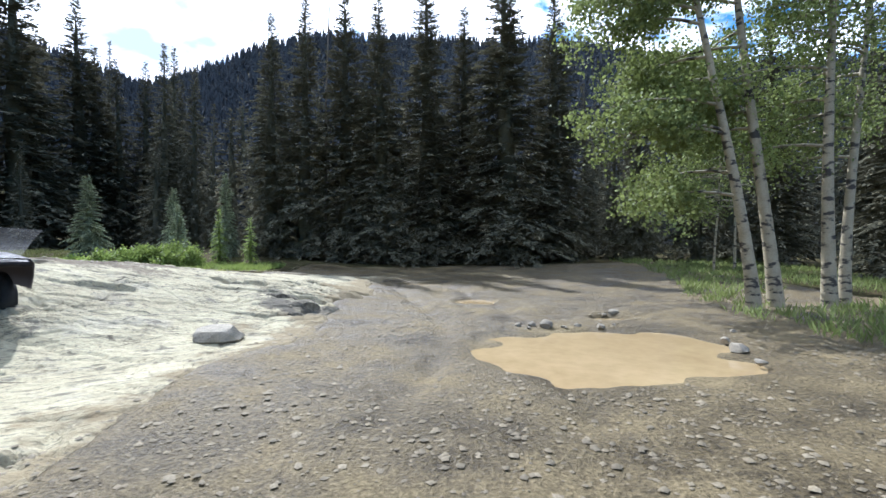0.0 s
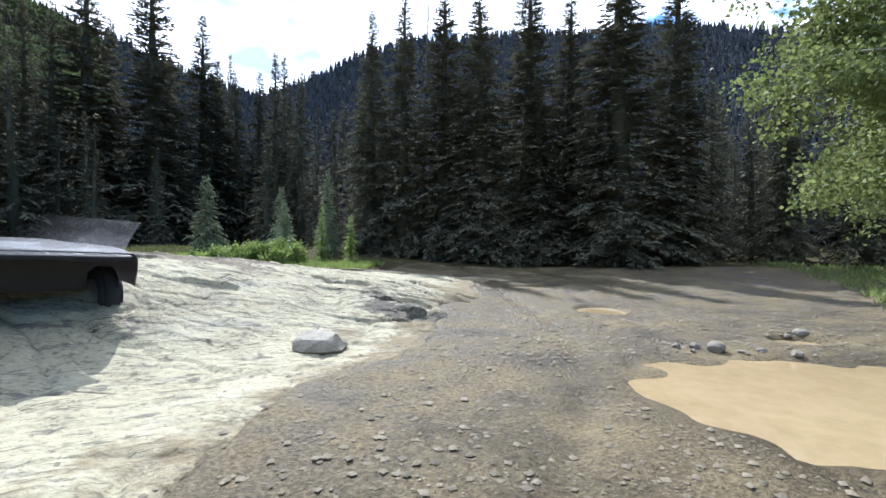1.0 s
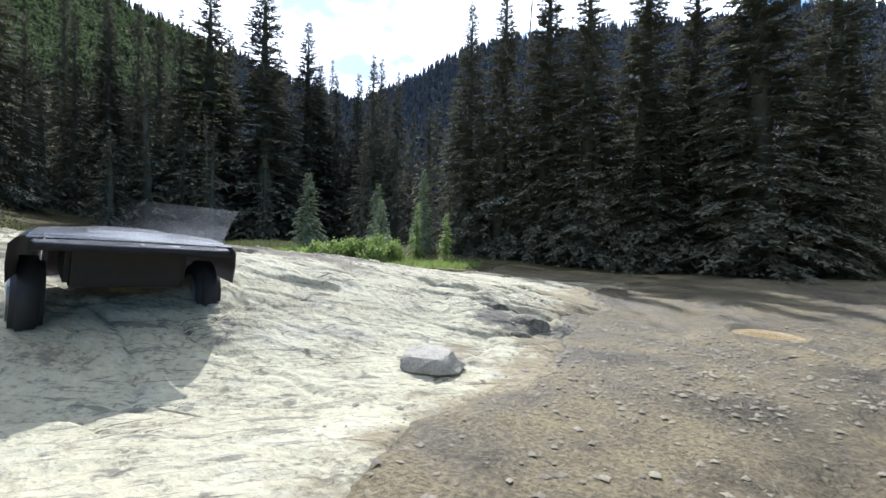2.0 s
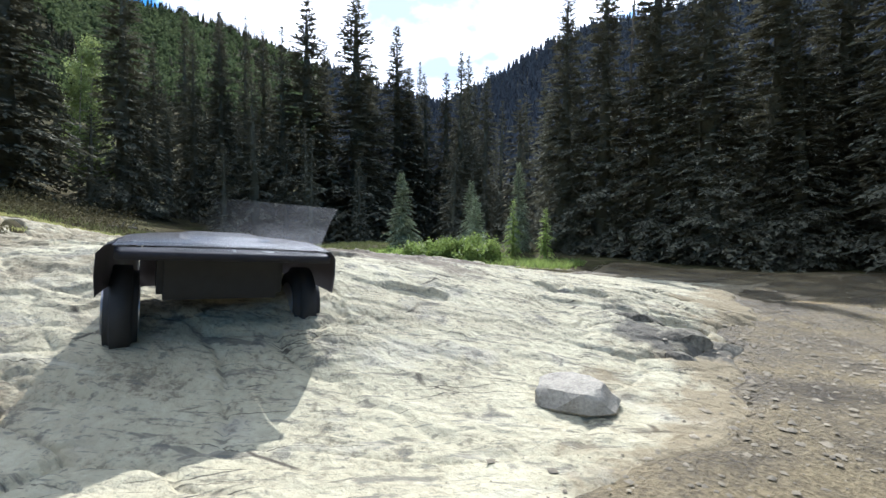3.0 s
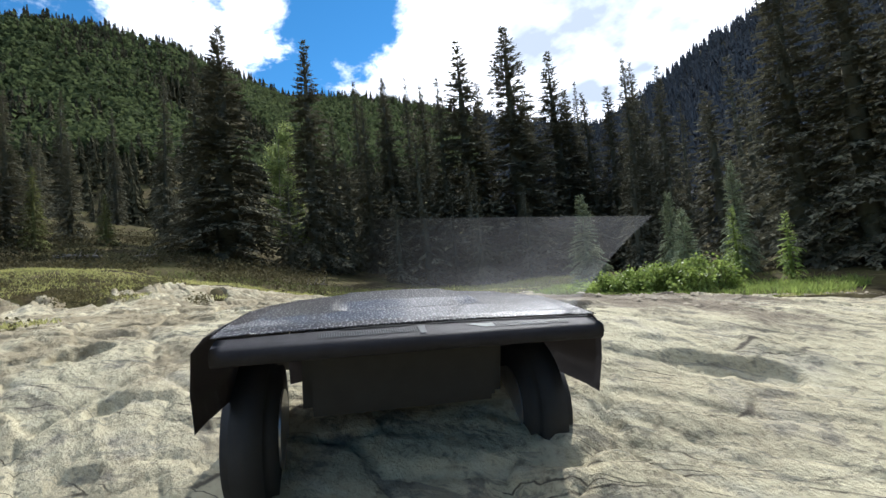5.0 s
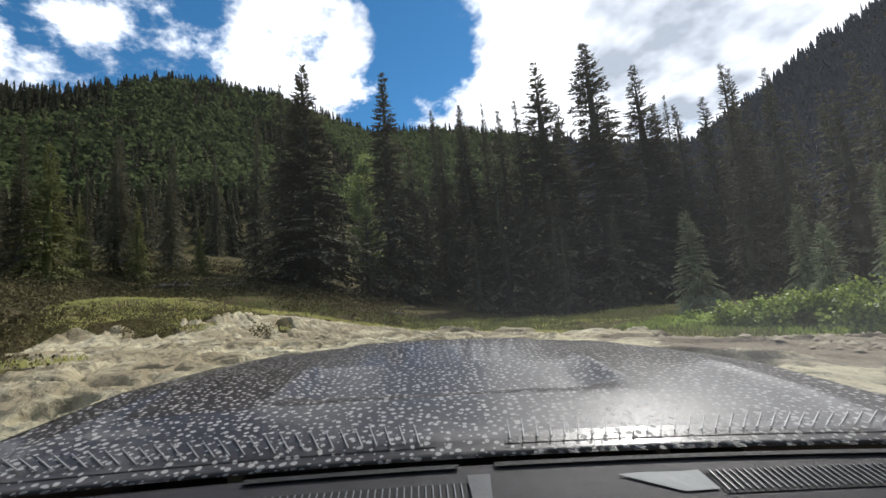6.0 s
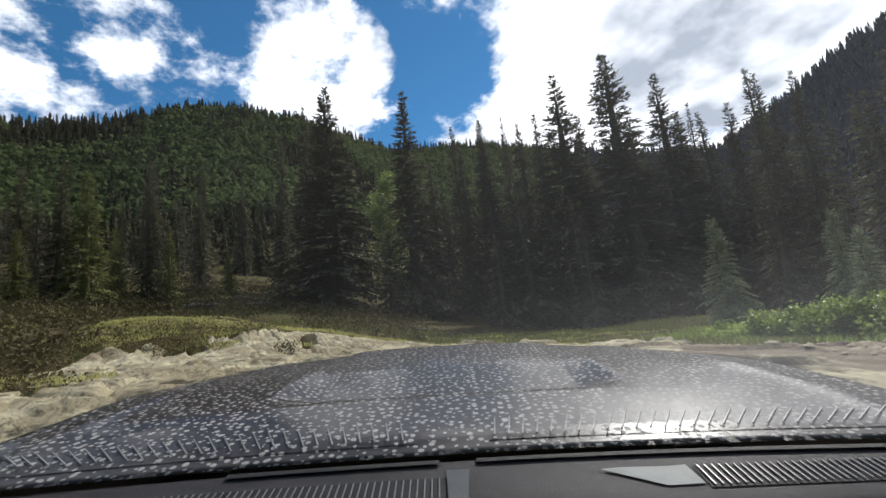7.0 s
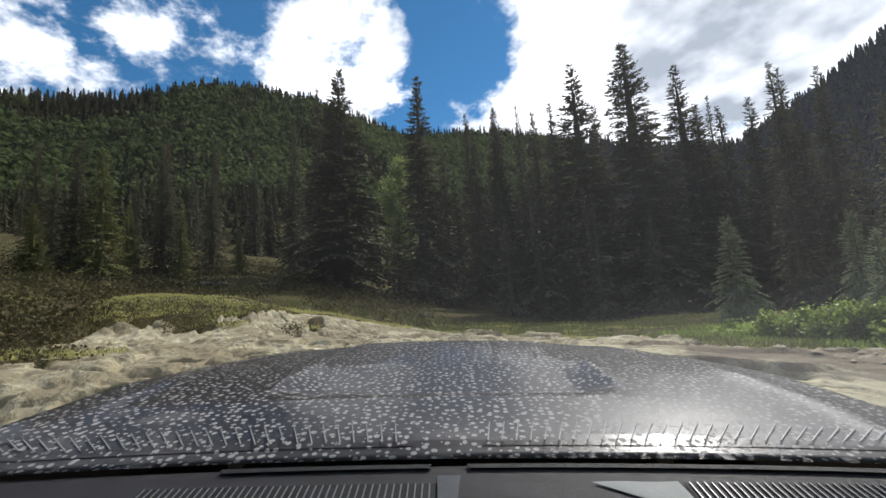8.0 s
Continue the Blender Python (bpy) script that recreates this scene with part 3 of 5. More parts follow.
def rock_relief(x, y):
    u, v = 0.93 * x + 0.37 * y, -0.37 * x + 0.93 * y
    wu, wv = u + 0.5 * fbm(x * 0.8, y * 0.8, 3, 3), v + 0.4 * fbm(x * 0.8 + 5, y * 0.8, 3, 4)
    relief = 0.05 * fbm(x * 0.35, y * 0.35, 2, 1) + 0.012 * fbm(u * 1.1, v * 2.6, 4, 2)
    rough = np.maximum(smooth(-0.25, 0.35, fbm(u * 0.28 + 3, v * 0.4, 3, 12)), 0.55 * smooth(-9.0, -12, x))
    rough = np.maximum(rough, 1.3 * np.exp(-((x + 4.5) / 1.1) ** 2 - ((y - 11.1) / 0.9) ** 2))
    big, joint = plates(wu * 0.42, wv * 0.95, 5)
    relief = relief + 0.085 * big * (0.15 + 0.85 * rough) - 0.06 * smooth(0.06, 0.0, joint) * (0.3 + 0.7 * rough)
    small, joint = plates(wu * 1.5, wv * 3.2, 9)
    relief = relief + (0.05 + 0.04 * smooth(-7.5, -10.0, x)) * small * rough * rough - 0.03 * smooth(0.1, 0.0, joint) * rough
    # flaked lenses along the strata
    flakes, joint = plates(wu * 2.3 + 7, wv * 6.5, 15)
    relief = relief + 0.02 * flakes * (0.4 + 1.6 * smooth(-7.5, -10.0, x)) * smooth(-0.2, 0.3, fbm(u * 0.5 + 9, v * 0.9, 3, 16))
    # strata that dip away: each ledge faces the open side
    n = -0.6 * x + 0.8 * y
    for length, height, sd in ((1.7, 0.03, 2), (0.8, 0.035, 5), (0.38, 0.032, 8), (0.2, 0.02, 11)):
        q = (n + 0.55 * length * fbm(x * 0.9 / length, y * 0.9 / length, 3, 13 + sd) * 2 + 0.25 * length * big) / length
        relief = relief + height * (0.45 + 0.75 * smooth(-6.0, -9.0, x)) * (1 - (q - np.floor(q))) * smooth(0.0, 0.3, fbm(u * 0.35 / length ** 0.5 + sd, v * 0.7 / length ** 0.5, 3, 23 + sd))
    for px, py, ln, wd, deep, turn in PITS:
        c, sn = math.cos(turn), math.sin(turn)
        a, b = ((x - px) * c + (y - py) * sn) / ln, (-(x - px) * sn + (y - py) * c) / wd
        relief = relief - deep * smooth(1.0, 0.72, np.hypot(a, b) + 1.1 * fbm(x * 3.2, y * 3.2, 3, 44))
    return relief - 0.03 + 0.020 * fbm(u * 3, v * 8, 3, 41)


PUDDLES = ((0.7, 8.3, 1.7, 1.35, 0.3), (-0.75, 13.4, 0.45, 0.55, 0.0), (1.6, 10.9, 0.3, 0.25, 0.0), (-2.2, 17.2, 0.9, 0.35, 0.2))


def puddle_in(x, y, grow=0.0):
    """1 in the middle of a puddle's hollow, 0 outside."""
    best = np.zeros_like(x)
    for px, py, rx, ry, tilt in PUDDLES:
        c, s = math.cos(tilt), math.sin(tilt)
        ex, ey = ((x - px) * c + (y - py) * s) / rx, (-(x - px) * s + (y - py) * c) / ry
        e = np.hypot(ex, ey) + 0.35 * fbm(x * 1.6, y * 1.6, 2, 77)
        best = np.maximum(best, smooth(1.25 + grow, 0.75 + grow, e))
    return best


def dirt_relief(x, y):
    side = x + 1.6 + 0.05 * (y - 9) ** 2 * 0.6 + 0.25 * fbm(x * 0.5, y * 0.5, 2, 54)
    ruts = -0.06 * (np.exp(-((side - 0.0) / 0.22) ** 2) + np.exp(-((side - 1.6) / 0.22) ** 2)) * smooth(4, 8, y) * smooth(20, 15, y)
    relief = ruts + 0.06 * fbm(x * 0.5, y * 0.5, 3, 51) + 0.035 * fbm(x * 1.8, y * 2.2, 3, 52) + 0.02 * fbm(x * 9, y * 9, 2, 53)
    return relief * (1 - 0.8 * puddle_in(x, y, 0.4)) - 0.14 * puddle_in(x, y)


def grid_mesh(name, xs, ys, zs, keep=None):
    """A sheet over a grid; keep: which quads stay."""
    nx, ny = xs.shape
    verts = np.column_stack((xs.ravel(), ys.ravel(), zs.ravel()))
    i, j = np.meshgrid(np.arange(nx - 1), np.arange(ny - 1), indexing="ij")
    a = (i * ny + j).ravel()
    faces = np.column_stack((a, a + ny, a + ny + 1, a + 1))
    if keep is not None:
        faces = faces[keep.ravel()]
        used = np.unique(faces)
        remap = np.zeros(len(verts), int)
        remap[used] = np.arange(len(used))
        verts, faces = verts[used], remap[faces]
    return poly_mesh(name, verts, faces, True)


def poly_mesh(name, verts, faces, shade_smooth=False):
    me = bpy.data.meshes.new(name)
    verts, faces = np.asarray(verts, np.float32), np.asarray(faces, np.int32)
    me.vertices.add(len(verts))
    me.vertices.foreach_set("co", verts.ravel())
    k = faces.shape[1]
    me.loops.add(faces.size)
    me.loops.foreach_set("vertex_index", faces.ravel())
    me.polygons.add(len(faces))
    me.polygons.foreach_set("loop_start", np.arange(0, faces.size, k, dtype=np.int32))
    if shade_smooth:
        me.polygons.foreach_set("use_smooth", np.ones(len(faces), bool))
    me.update(calc_edges=True)
    return me


def put(name, me, mat, parent=None, label="", m=None):
    me.materials.append(mat)
    ob = new(name, me)
    if m is not None:
        ob.matrix_world = m
    if parent:
        ob.parent = parent
    if label:
        ob["label"] = label
    return ob


def part(name, bm, mat, parent, label="", soft=False):
    me = bpy.data.meshes.new(name)
    for f in bm.faces:
        f.smooth = soft
    bm.to_mesh(me)
    bm.free()
    return put(name, me, mat, parent, label)


# ---- ground ----
def build_ground():
    rad = np.concatenate((np.linspace(0.0, 30, 100), 30 * np.geomspace(1.02, 45, 90)))
    ang = np.linspace(0, 2 * math.pi, 421)
    r, a = np.meshgrid(rad, ang, indexing="ij")
    x, y = -5.0 + r * np.sin(a), 8.0 + r * np.cos(a)
    z = soil(x, y)
    fine = smooth(-0.5, 0.3, np.minimum(np.minimum(x + 21.5, 8.0 - x), np.minimum(y + 1.5, 24.0 - y)))
    z = z - 0.32 * fine * (rock_edge(x, y) > -0.6)
    dirt_here = (x > -8) & (x < 8) & (y > -2) & (y < 24)
    z = np.where(dirt_here, land(x, y) - 0.25, z)
    ob = put("ground", grid_mesh("ground", x, y, z), M_SOIL)
    tagged(ob, "grassy forest soil rising into steep wooded hills", "ground", kind="structure")

    # finest where the track of the walk lies
    xs = np.concatenate((np.linspace(-21.5, -15, 60, endpoint=False), np.linspace(-15, -3.6, 440, endpoint=False), np.linspace(-3.6, -2.2, 25)))
    ys = np.concatenate((np.linspace(-1.5, 4, 50, endpoint=False), np.linspace(4, 14.5, 400, endpoint=False), np.linspace(14.5, 22.5, 110)))
    x, y = np.meshgrid(xs, ys, indexing="ij")
    e = rock_edge(x, y)
    z = land(x, y) + rock_relief(x, y) - 0.30 * smooth(0.25, -0.35, e) + 0.02
    keep = (e > -0.35)[:-1, :-1]
    ob = put("rock_slab", grid_mesh("rock_slab", x, y, z, keep), M_ROCK)
    tagged(ob, "pale cream bedrock slab with dark cracks and low ledges", "bedrock", kind="structure")

    x, y = np.meshgrid(np.linspace(-8.2, 8.2, 210), np.linspace(-2, 24.2, 330), indexing="ij")
    z = land(x, y) + dirt_relief(x, y) - 0.14 * smooth(0.0, 0.45, rock_edge(x, y)) - 0.34 * smooth(1.6, 0.1, x + 7.0 + 0.1 * y)
    keep = ((rock_edge(x, y) < 0.5) & (x > -7.0 - 0.1 * y))[:-1, :-1]
    ob = put("dirt_road", grid_mesh("dirt_road", x, y, z, keep), M_DIRT)
    tagged(ob, "brown gravelly dirt track, damp and rutted", "dirt track", kind="structure")

    for px, py, rx, ry, tilt in PUDDLES:
        x, y = np.meshgrid(np.linspace(px - rx * 1.9, px + rx * 1.9, 56), np.linspace(py - ry * 1.9, py + ry * 1.9, 56), indexing="ij")
        ring = np.zeros_like(x) + ground_z(px, py) - 0.06
        ob = put("puddle", grid_mesh("puddle", x, y, ring, (puddle_in(x, y) > 0.02)[:-1, :-1]), M_MUD)
        tagged(ob, "opaque ochre muddy water in a road hollow", "puddle", "puddles in the track", "structure")


build_ground()

# ---- trees ----
def kites(base, along, side, wide, fold=0.15):
    """Leaf-like blades: base points, the way to their tips, and their half width to each side."""
    up = np.cross(along, side)
    up /= np.linalg.norm(up, axis=1, keepdims=True) + 1e-9
    mid = base + along * 0.45
    s = side * wide[:, None]
    drop = up * (wide * fold)[:, None]
    v = np.stack((base, mid + s - drop, base + along, mid - s - drop), axis=1).reshape(-1, 3)
    f = np.arange(len(v)).reshape(-1, 4)
    return v, f


def sprigs(base, along, side, wide):
    """Needle sprigs: one pointed blade each, broad at its base."""
    s = side * (wide * 0.5)[:, None]
    v = np.stack((base - s, base + s, base + along), axis=1).reshape(-1, 3)
    return v, np.arange(len(v)).reshape(-1, 3)


def spruce_crown(h, r, seed, low=0.02, gap=0.26, count=12, dens=27, blade=0.22, ragged=0.4, taper=0.9, core=0.17):
    """Tiers of drooping boughs set with sprigs, round a dense inner mass of twigs."""
    g = np.random.default_rng(seed)
    B, A, S, W = [], [], [], []
    z = h * low
    swell = [g.uniform(0.82, 1.1) for _ in range(12)]
    while z < h * 0.985:
        f = (z / h - low) / (1 - low)
        body = float(np.interp(f * 11, range(12), swell))
        reach = r * body * (1 - f) ** taper * (0.55 + 0.45 * min(1, f * 9 + 0.35)) * g.uniform(0.85, 1.08) + 0.10
        for k in range(max(4, int(count * (1 - 0.3 * f)))):
            az, L = g.uniform(0, 2 * math.pi), reach * g.uniform(1 - ragged, 1.12)
            lift, sag = 0.08 + 0.75 * f * f, 0.42 - 0.25 * f
            n = max(4, int(dens * L + 3))
            s = np.sort(g.uniform(0.28, 1.0, n))
            s[-1] = 1.0
            out = np.array((math.cos(az), math.sin(az), 0.0))
            tan = np.array((-math.sin(az), math.cos(az), 0.0))
            spread = g.normal(0, 0.10, n) * L * (1 - 0.5 * s)
            p = out * (L * s)[:, None] * 0.93 + tan * spread[:, None]
            p[:, 2] = z + g.uniform(-0.12, 0.12) + L * (lift * s - sag * s * s)
            lr = np.where(np.arange(n) % 2 == 0, 1.0, -1.0) * g.uniform(0.35, 1.1, n)
            lr[-1] = 0.0
            way = out[None, :] * g.uniform(0.5, 1.0, n)[:, None] + tan[None, :] * lr[:, None]
            way[:, 2] += lift - 1.2 * sag * s + g.uniform(-0.55, 0.05, n)
            way /= np.linalg.norm(way, axis=1, keepdims=True)
            ln = blade * g.uniform(0.6, 1.25, n) * (0.45 + 0.55 * min(1.0, L / 1.5))
            side = np.cross(way, np.array((0, 0, 1.0))[None, :] + g.normal(0, 0.5, (n, 3)))
            side /= np.linalg.norm(side, axis=1, keepdims=True) + 1e-9
            B.append(p), A.append(way * ln[:, None]), S.append(side), W.append(ln * g.uniform(0.36, 0.58, n))
        z += gap * g.uniform(0.7, 1.25) * (1 - 0.35 * f)
    tip = np.array([[0, 0, h - 0.5]])
    B.append(tip), A.append(np.array([[0, 0, 0.55]])), S.append(np.array([[1.0, 0, 0]])), W.append(np.array([0.07]))
    v, faces = sprigs(np.concatenate(B), np.concatenate(A), np.concatenate(S), np.concatenate(W))
    if core:
        inner_v, inner_f, rings, around = [], [], 20, 9
        for i in range(rings + 1):
            f = i / rings * 0.9
            rr = r * core * (1 - f) ** taper * (0.6 + 0.4 * min(1, f * 9))
            for k in range(around):
                t = 2 * math.pi * (k + 0.5 * (i % 2)) / around
                q = rr * g.uniform(0.65, 1.25)
                inner_v.append((q * math.cos(t), q * math.sin(t), h * (low + (1 - low) * f) + g.uniform(-0.2, 0.2)))
        for i in range(rings):
            for k in range(around):
                a, b = i * around + k, i * around + (k + 1) % around
                inner_f += [(a, b, a + around), (b, b + around, a + around)]
        v, faces = join([(v, faces), (np.array(inner_v), np.array(inner_f))])
    return v, faces


def tube(points, radii, sides=8):
    """A bent, tapered stem through points."""
    P = np.asarray(points, float)
    V, F = [], []
    for i, (p, rr) in enumerate(zip(P, radii)):
        d = P[min(i + 1, len(P) - 1)] - P[max(i - 1, 0)]
        d /= np.linalg.norm(d) + 1e-9
        a = np.cross(d, (0.31, 0.95, 0.05))
        a /= np.linalg.norm(a)
        b = np.cross(d, a)
        for k in range(sides):
            t = 2 * math.pi * k / sides
            V.append(p + rr * (math.cos(t) * a + math.sin(t) * b))
    for i in range(len(P) - 1):
        for k in range(sides):
            q = (k + 1) % sides
            F.append((i * sides + k, i * sides + q, (i + 1) * sides + q, (i + 1) * sides + k))
    return np.array(V), np.array(F)


def join(pieces):
    V, F, n = [], [], 0
    for v, f in pieces:
        V.append(v), F.append(f + n)
        n += len(v)
    return np.concatenate(V), np.concatenate(F)


def spruce(h, r, seed, label, needles=M_NEEDLE, **kw):
    """The first of a kind of spruce: trunk and crown under one base."""
    tree = new("spruce")
    tagged(tree, label, "tree", "spruces of the forest edge")
    zs = np.linspace(-0.3, h * 0.97, 8)
    put("trunk", poly_mesh("trunk", *tube([(0.03 * math.sin(z), 0.03 * math.cos(z * 1.3), z) for z in zs], [max(0.012, 0.013 * h * (1 - z / h) + 0.01) for z in zs], 7), True), M_BARK, tree)
    put("crown", poly_mesh("crown", *spruce_crown(h, r, seed, **kw)), needles, tree)
    return tree


DARK = "tall dark green spruce, backlit, with drooping branches"
OPEN = dict(gap=0.32, count=11, dens=16, blade=0.3)
KINDS = [spruce(18, 2.9, 1, DARK, **OPEN), spruce(18, 2.5, 2, DARK, ragged=0.5, taper=1.0, **OPEN), spruce(18, 3.5, 3, DARK, taper=1.0, **OPEN),
         spruce(18, 2.2, 4, DARK, ragged=0.5, low=0.12, **OPEN), spruce(18, 3.2, 5, DARK, ragged=0.45, **OPEN)]
NEAR = "broad dark spruce branched to the ground beside the track"
CLOSE = [spruce(18, 2.9, 6, NEAR), spruce(18, 2.5, 7, NEAR, ragged=0.5, taper=1.0), spruce(18, 3.4, 8, NEAR, taper=1.0)]
DEEP = "dark spruce deep in the shaded forest"
LIGHT = [spruce(14, 2.6, 11, DEEP, gap=0.46, count=8, dens=8, blade=0.44),
         spruce(14, 2.2, 12, DEEP, gap=0.46, count=8, dens=8, blade=0.44, ragged=0.5, taper=1.0),
         spruce(14, 2.9, 13, DEEP, gap=0.48, count=8, dens=8, blade=0.44)]
made_first = set()


def plant(kind, x, y, top, own, wide=1.0, turn=0.0, lean=0.0):
    """Stands a tree with its tip at the height top; the first of a kind is used up before it is copied."""
    z = ground_z(x, y) - 0.1
    s = max(0.6, top - z) / own
    m = Matrix.Translation((x, y, z)) @ pose(0, 0, 0, lean, 0, turn) @ Matrix.Diagonal((s * wide, s * wide, s, 1))
    ob = kind
    if kind.name in made_first:
        ob = copy_thing(kind, Matrix())
    else:
        made_first.add(kind.name)
    ob.matrix_world = m
    return ob


rng = random.Random(7)
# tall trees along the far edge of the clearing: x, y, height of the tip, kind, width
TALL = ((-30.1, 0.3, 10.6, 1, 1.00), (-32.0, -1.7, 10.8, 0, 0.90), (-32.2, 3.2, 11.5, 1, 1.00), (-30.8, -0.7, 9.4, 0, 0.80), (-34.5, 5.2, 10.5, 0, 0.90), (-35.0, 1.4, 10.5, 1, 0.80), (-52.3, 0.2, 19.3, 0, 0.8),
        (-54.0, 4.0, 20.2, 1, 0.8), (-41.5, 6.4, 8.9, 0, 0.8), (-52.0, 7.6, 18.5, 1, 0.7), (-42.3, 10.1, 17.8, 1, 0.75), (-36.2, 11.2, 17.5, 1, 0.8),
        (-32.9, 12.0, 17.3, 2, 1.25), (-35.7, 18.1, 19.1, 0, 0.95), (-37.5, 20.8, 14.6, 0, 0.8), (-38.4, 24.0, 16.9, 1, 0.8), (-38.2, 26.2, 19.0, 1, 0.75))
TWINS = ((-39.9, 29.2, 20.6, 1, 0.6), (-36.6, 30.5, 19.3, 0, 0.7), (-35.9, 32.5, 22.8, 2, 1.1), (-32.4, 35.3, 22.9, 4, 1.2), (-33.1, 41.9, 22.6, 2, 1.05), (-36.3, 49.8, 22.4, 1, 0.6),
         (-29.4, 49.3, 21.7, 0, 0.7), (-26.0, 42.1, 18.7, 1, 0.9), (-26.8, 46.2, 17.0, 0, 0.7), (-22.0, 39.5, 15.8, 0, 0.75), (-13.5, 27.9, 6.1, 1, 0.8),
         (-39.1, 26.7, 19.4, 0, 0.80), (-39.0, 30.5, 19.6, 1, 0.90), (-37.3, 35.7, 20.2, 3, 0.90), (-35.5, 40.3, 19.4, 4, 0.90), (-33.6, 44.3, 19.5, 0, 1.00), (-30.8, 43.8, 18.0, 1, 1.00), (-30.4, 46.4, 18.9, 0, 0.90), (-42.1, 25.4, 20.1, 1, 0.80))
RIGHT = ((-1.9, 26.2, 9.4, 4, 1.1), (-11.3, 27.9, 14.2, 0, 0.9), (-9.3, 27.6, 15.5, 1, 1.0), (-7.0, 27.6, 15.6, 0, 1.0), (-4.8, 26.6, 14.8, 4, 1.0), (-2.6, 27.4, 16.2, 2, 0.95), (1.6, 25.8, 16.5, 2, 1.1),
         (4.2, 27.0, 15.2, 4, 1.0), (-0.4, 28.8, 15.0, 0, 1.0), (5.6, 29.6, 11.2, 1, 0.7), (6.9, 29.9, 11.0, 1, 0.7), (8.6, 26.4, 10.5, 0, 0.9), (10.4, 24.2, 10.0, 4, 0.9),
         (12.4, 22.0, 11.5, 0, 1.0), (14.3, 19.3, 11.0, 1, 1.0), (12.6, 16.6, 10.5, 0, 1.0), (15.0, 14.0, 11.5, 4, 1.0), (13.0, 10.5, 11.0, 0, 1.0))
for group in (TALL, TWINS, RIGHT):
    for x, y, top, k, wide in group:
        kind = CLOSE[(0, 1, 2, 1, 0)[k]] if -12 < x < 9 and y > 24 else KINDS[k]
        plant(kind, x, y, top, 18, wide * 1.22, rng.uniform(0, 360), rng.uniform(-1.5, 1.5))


def fill_forest():
    """The shaded ranks behind and between the tall trees."""
    g = random.Random(21)
    placed = [(x, y) for grp in (TALL, TWINS, RIGHT) for x, y, *_ in grp]
    tries = 0
    count = 0
    while count < 165 and tries < 14000:
        tries += 1
        az, d = g.uniform(-75, 118), g.uniform(23, 62)
        x, y = -5 - d * math.sin(radians(az)), 7 + d * math.cos(radians(az))
        edge = np.interp(az, (-75, -30, -10, 15, 24, 40, 60, 78, 90, 104, 118), (17, 21, 23, 25, 30, 31, 30, 29, 38, 33, 30))
        if d < edge or any((x - a) ** 2 + (y - b) ** 2 < (3.6 if d < 40 else 7) for a, b in placed):
            continue
        placed.append((x, y))
        el = np.interp(az, (-75, -20, -10, 15, 22, 30, 36, 45, 55, 70, 80, 88, 100, 118), (17, 17, 20, 22, 20, 13, 14, 16, 19, 17, 18, 15, 12, 12)) * g.uniform(0.6, 1.04)
        top = 1.4 + d * math.tan(radians(el))
        z = ground_z(x, y)
        plant(LIGHT[g.randrange(3)], x, y, max(top, z + g.uniform(3.5, 6)), 14, g.uniform(0.8, 1.2), g.uniform(0, 360), g.uniform(-2, 2))
        count += 1


fill_forest()

# spruces in front of the forest on the slope, sunlight put into their colour
OLIVE = spruce(9, 1.7, 41, "olive-green spruce with sunlight put into its needle colour", M_OLIVE_SUNLIT, gap=0.2, count=10, dens=19, blade=0.22, low=0.03)
for x, y, top, wide in ((-27.8, -0.3, 6.8, 1.15), (-29.6, 1.3, 9.8, 0.95), (-32.0, 1.8, 7.9, 1.00), (-33.5, 6.6, 7.2, 1.00), (-31.4, 4.1, 7.9, 0.80)):
    plant(OLIVE, x, y, top, 9, wide * 1.25, rng.uniform(0, 360))

# young spruces at the sunlit gap
YOUNG = spruce(3, 1.05, 31, "young blue-green spruce at the clearing's edge", M_NEEDLE_YOUNG, gap=0.075, count=13, dens=55, blade=0.12, low=0.03, core=0.12, ragged=0.45)
for x, y, top, wide in ((-16.4, 21.3, 4.1, 0.82), (-12.8, 21.6, 2.95, 0.85), (-14.4, 24.0, 3.9, 0.7), (-12.7, 25.6, 4.8, 0.6)):
    plant(YOUNG, x, y, top, 3, wide, rng.uniform(0, 360))
FRESH = spruce(3, 0.95, 32, "sunlit yellow-green sapling beside the bushes", M_BUSH, gap=0.12, count=9, dens=24, blade=0.17, low=0.03, ragged=0.5, core=0.15)
for x, y, top, wide in ((-12.2, 23.9, 3.0, 0.65), (-10.6, 23.6, 2.55, 0.75)):
    plant(FRESH, x, y, top, 3, wide, rng.uniform(0, 360))


def snag():
    """Bare dead trunk with broken stubs."""
    tree = new("dead_tree")
    tagged(tree, "bare grey dead trunk standing among the spruces", "dead tree")
    put("trunk", poly_mesh("trunk", *tube([(0, 0, -0.3), (0.05, 0, 4), (-0.05, 0.05, 9), (0.1, 0, 14)], (0.09, 0.075, 0.06, 0.03), 8), True), M_DEAD, tree)
    g = random.Random(3)
    for k in range(14):
        z, a = 3 + k * 0.75, g.uniform(0, 6.28)
        ln = g.uniform(0.3, 1.1)
        put("stub", poly_mesh("stub", *tube([(0, 0, z), (ln * math.cos(a), ln * math.sin(a), z + 0.1)], (0.025, 0.008), 5), True), M_DEAD, tree)
    x, y = -8.3, 28.0
    tree.matrix_world = pose(x, y, ground_z(x, y), 0, 1, 0)


snag()


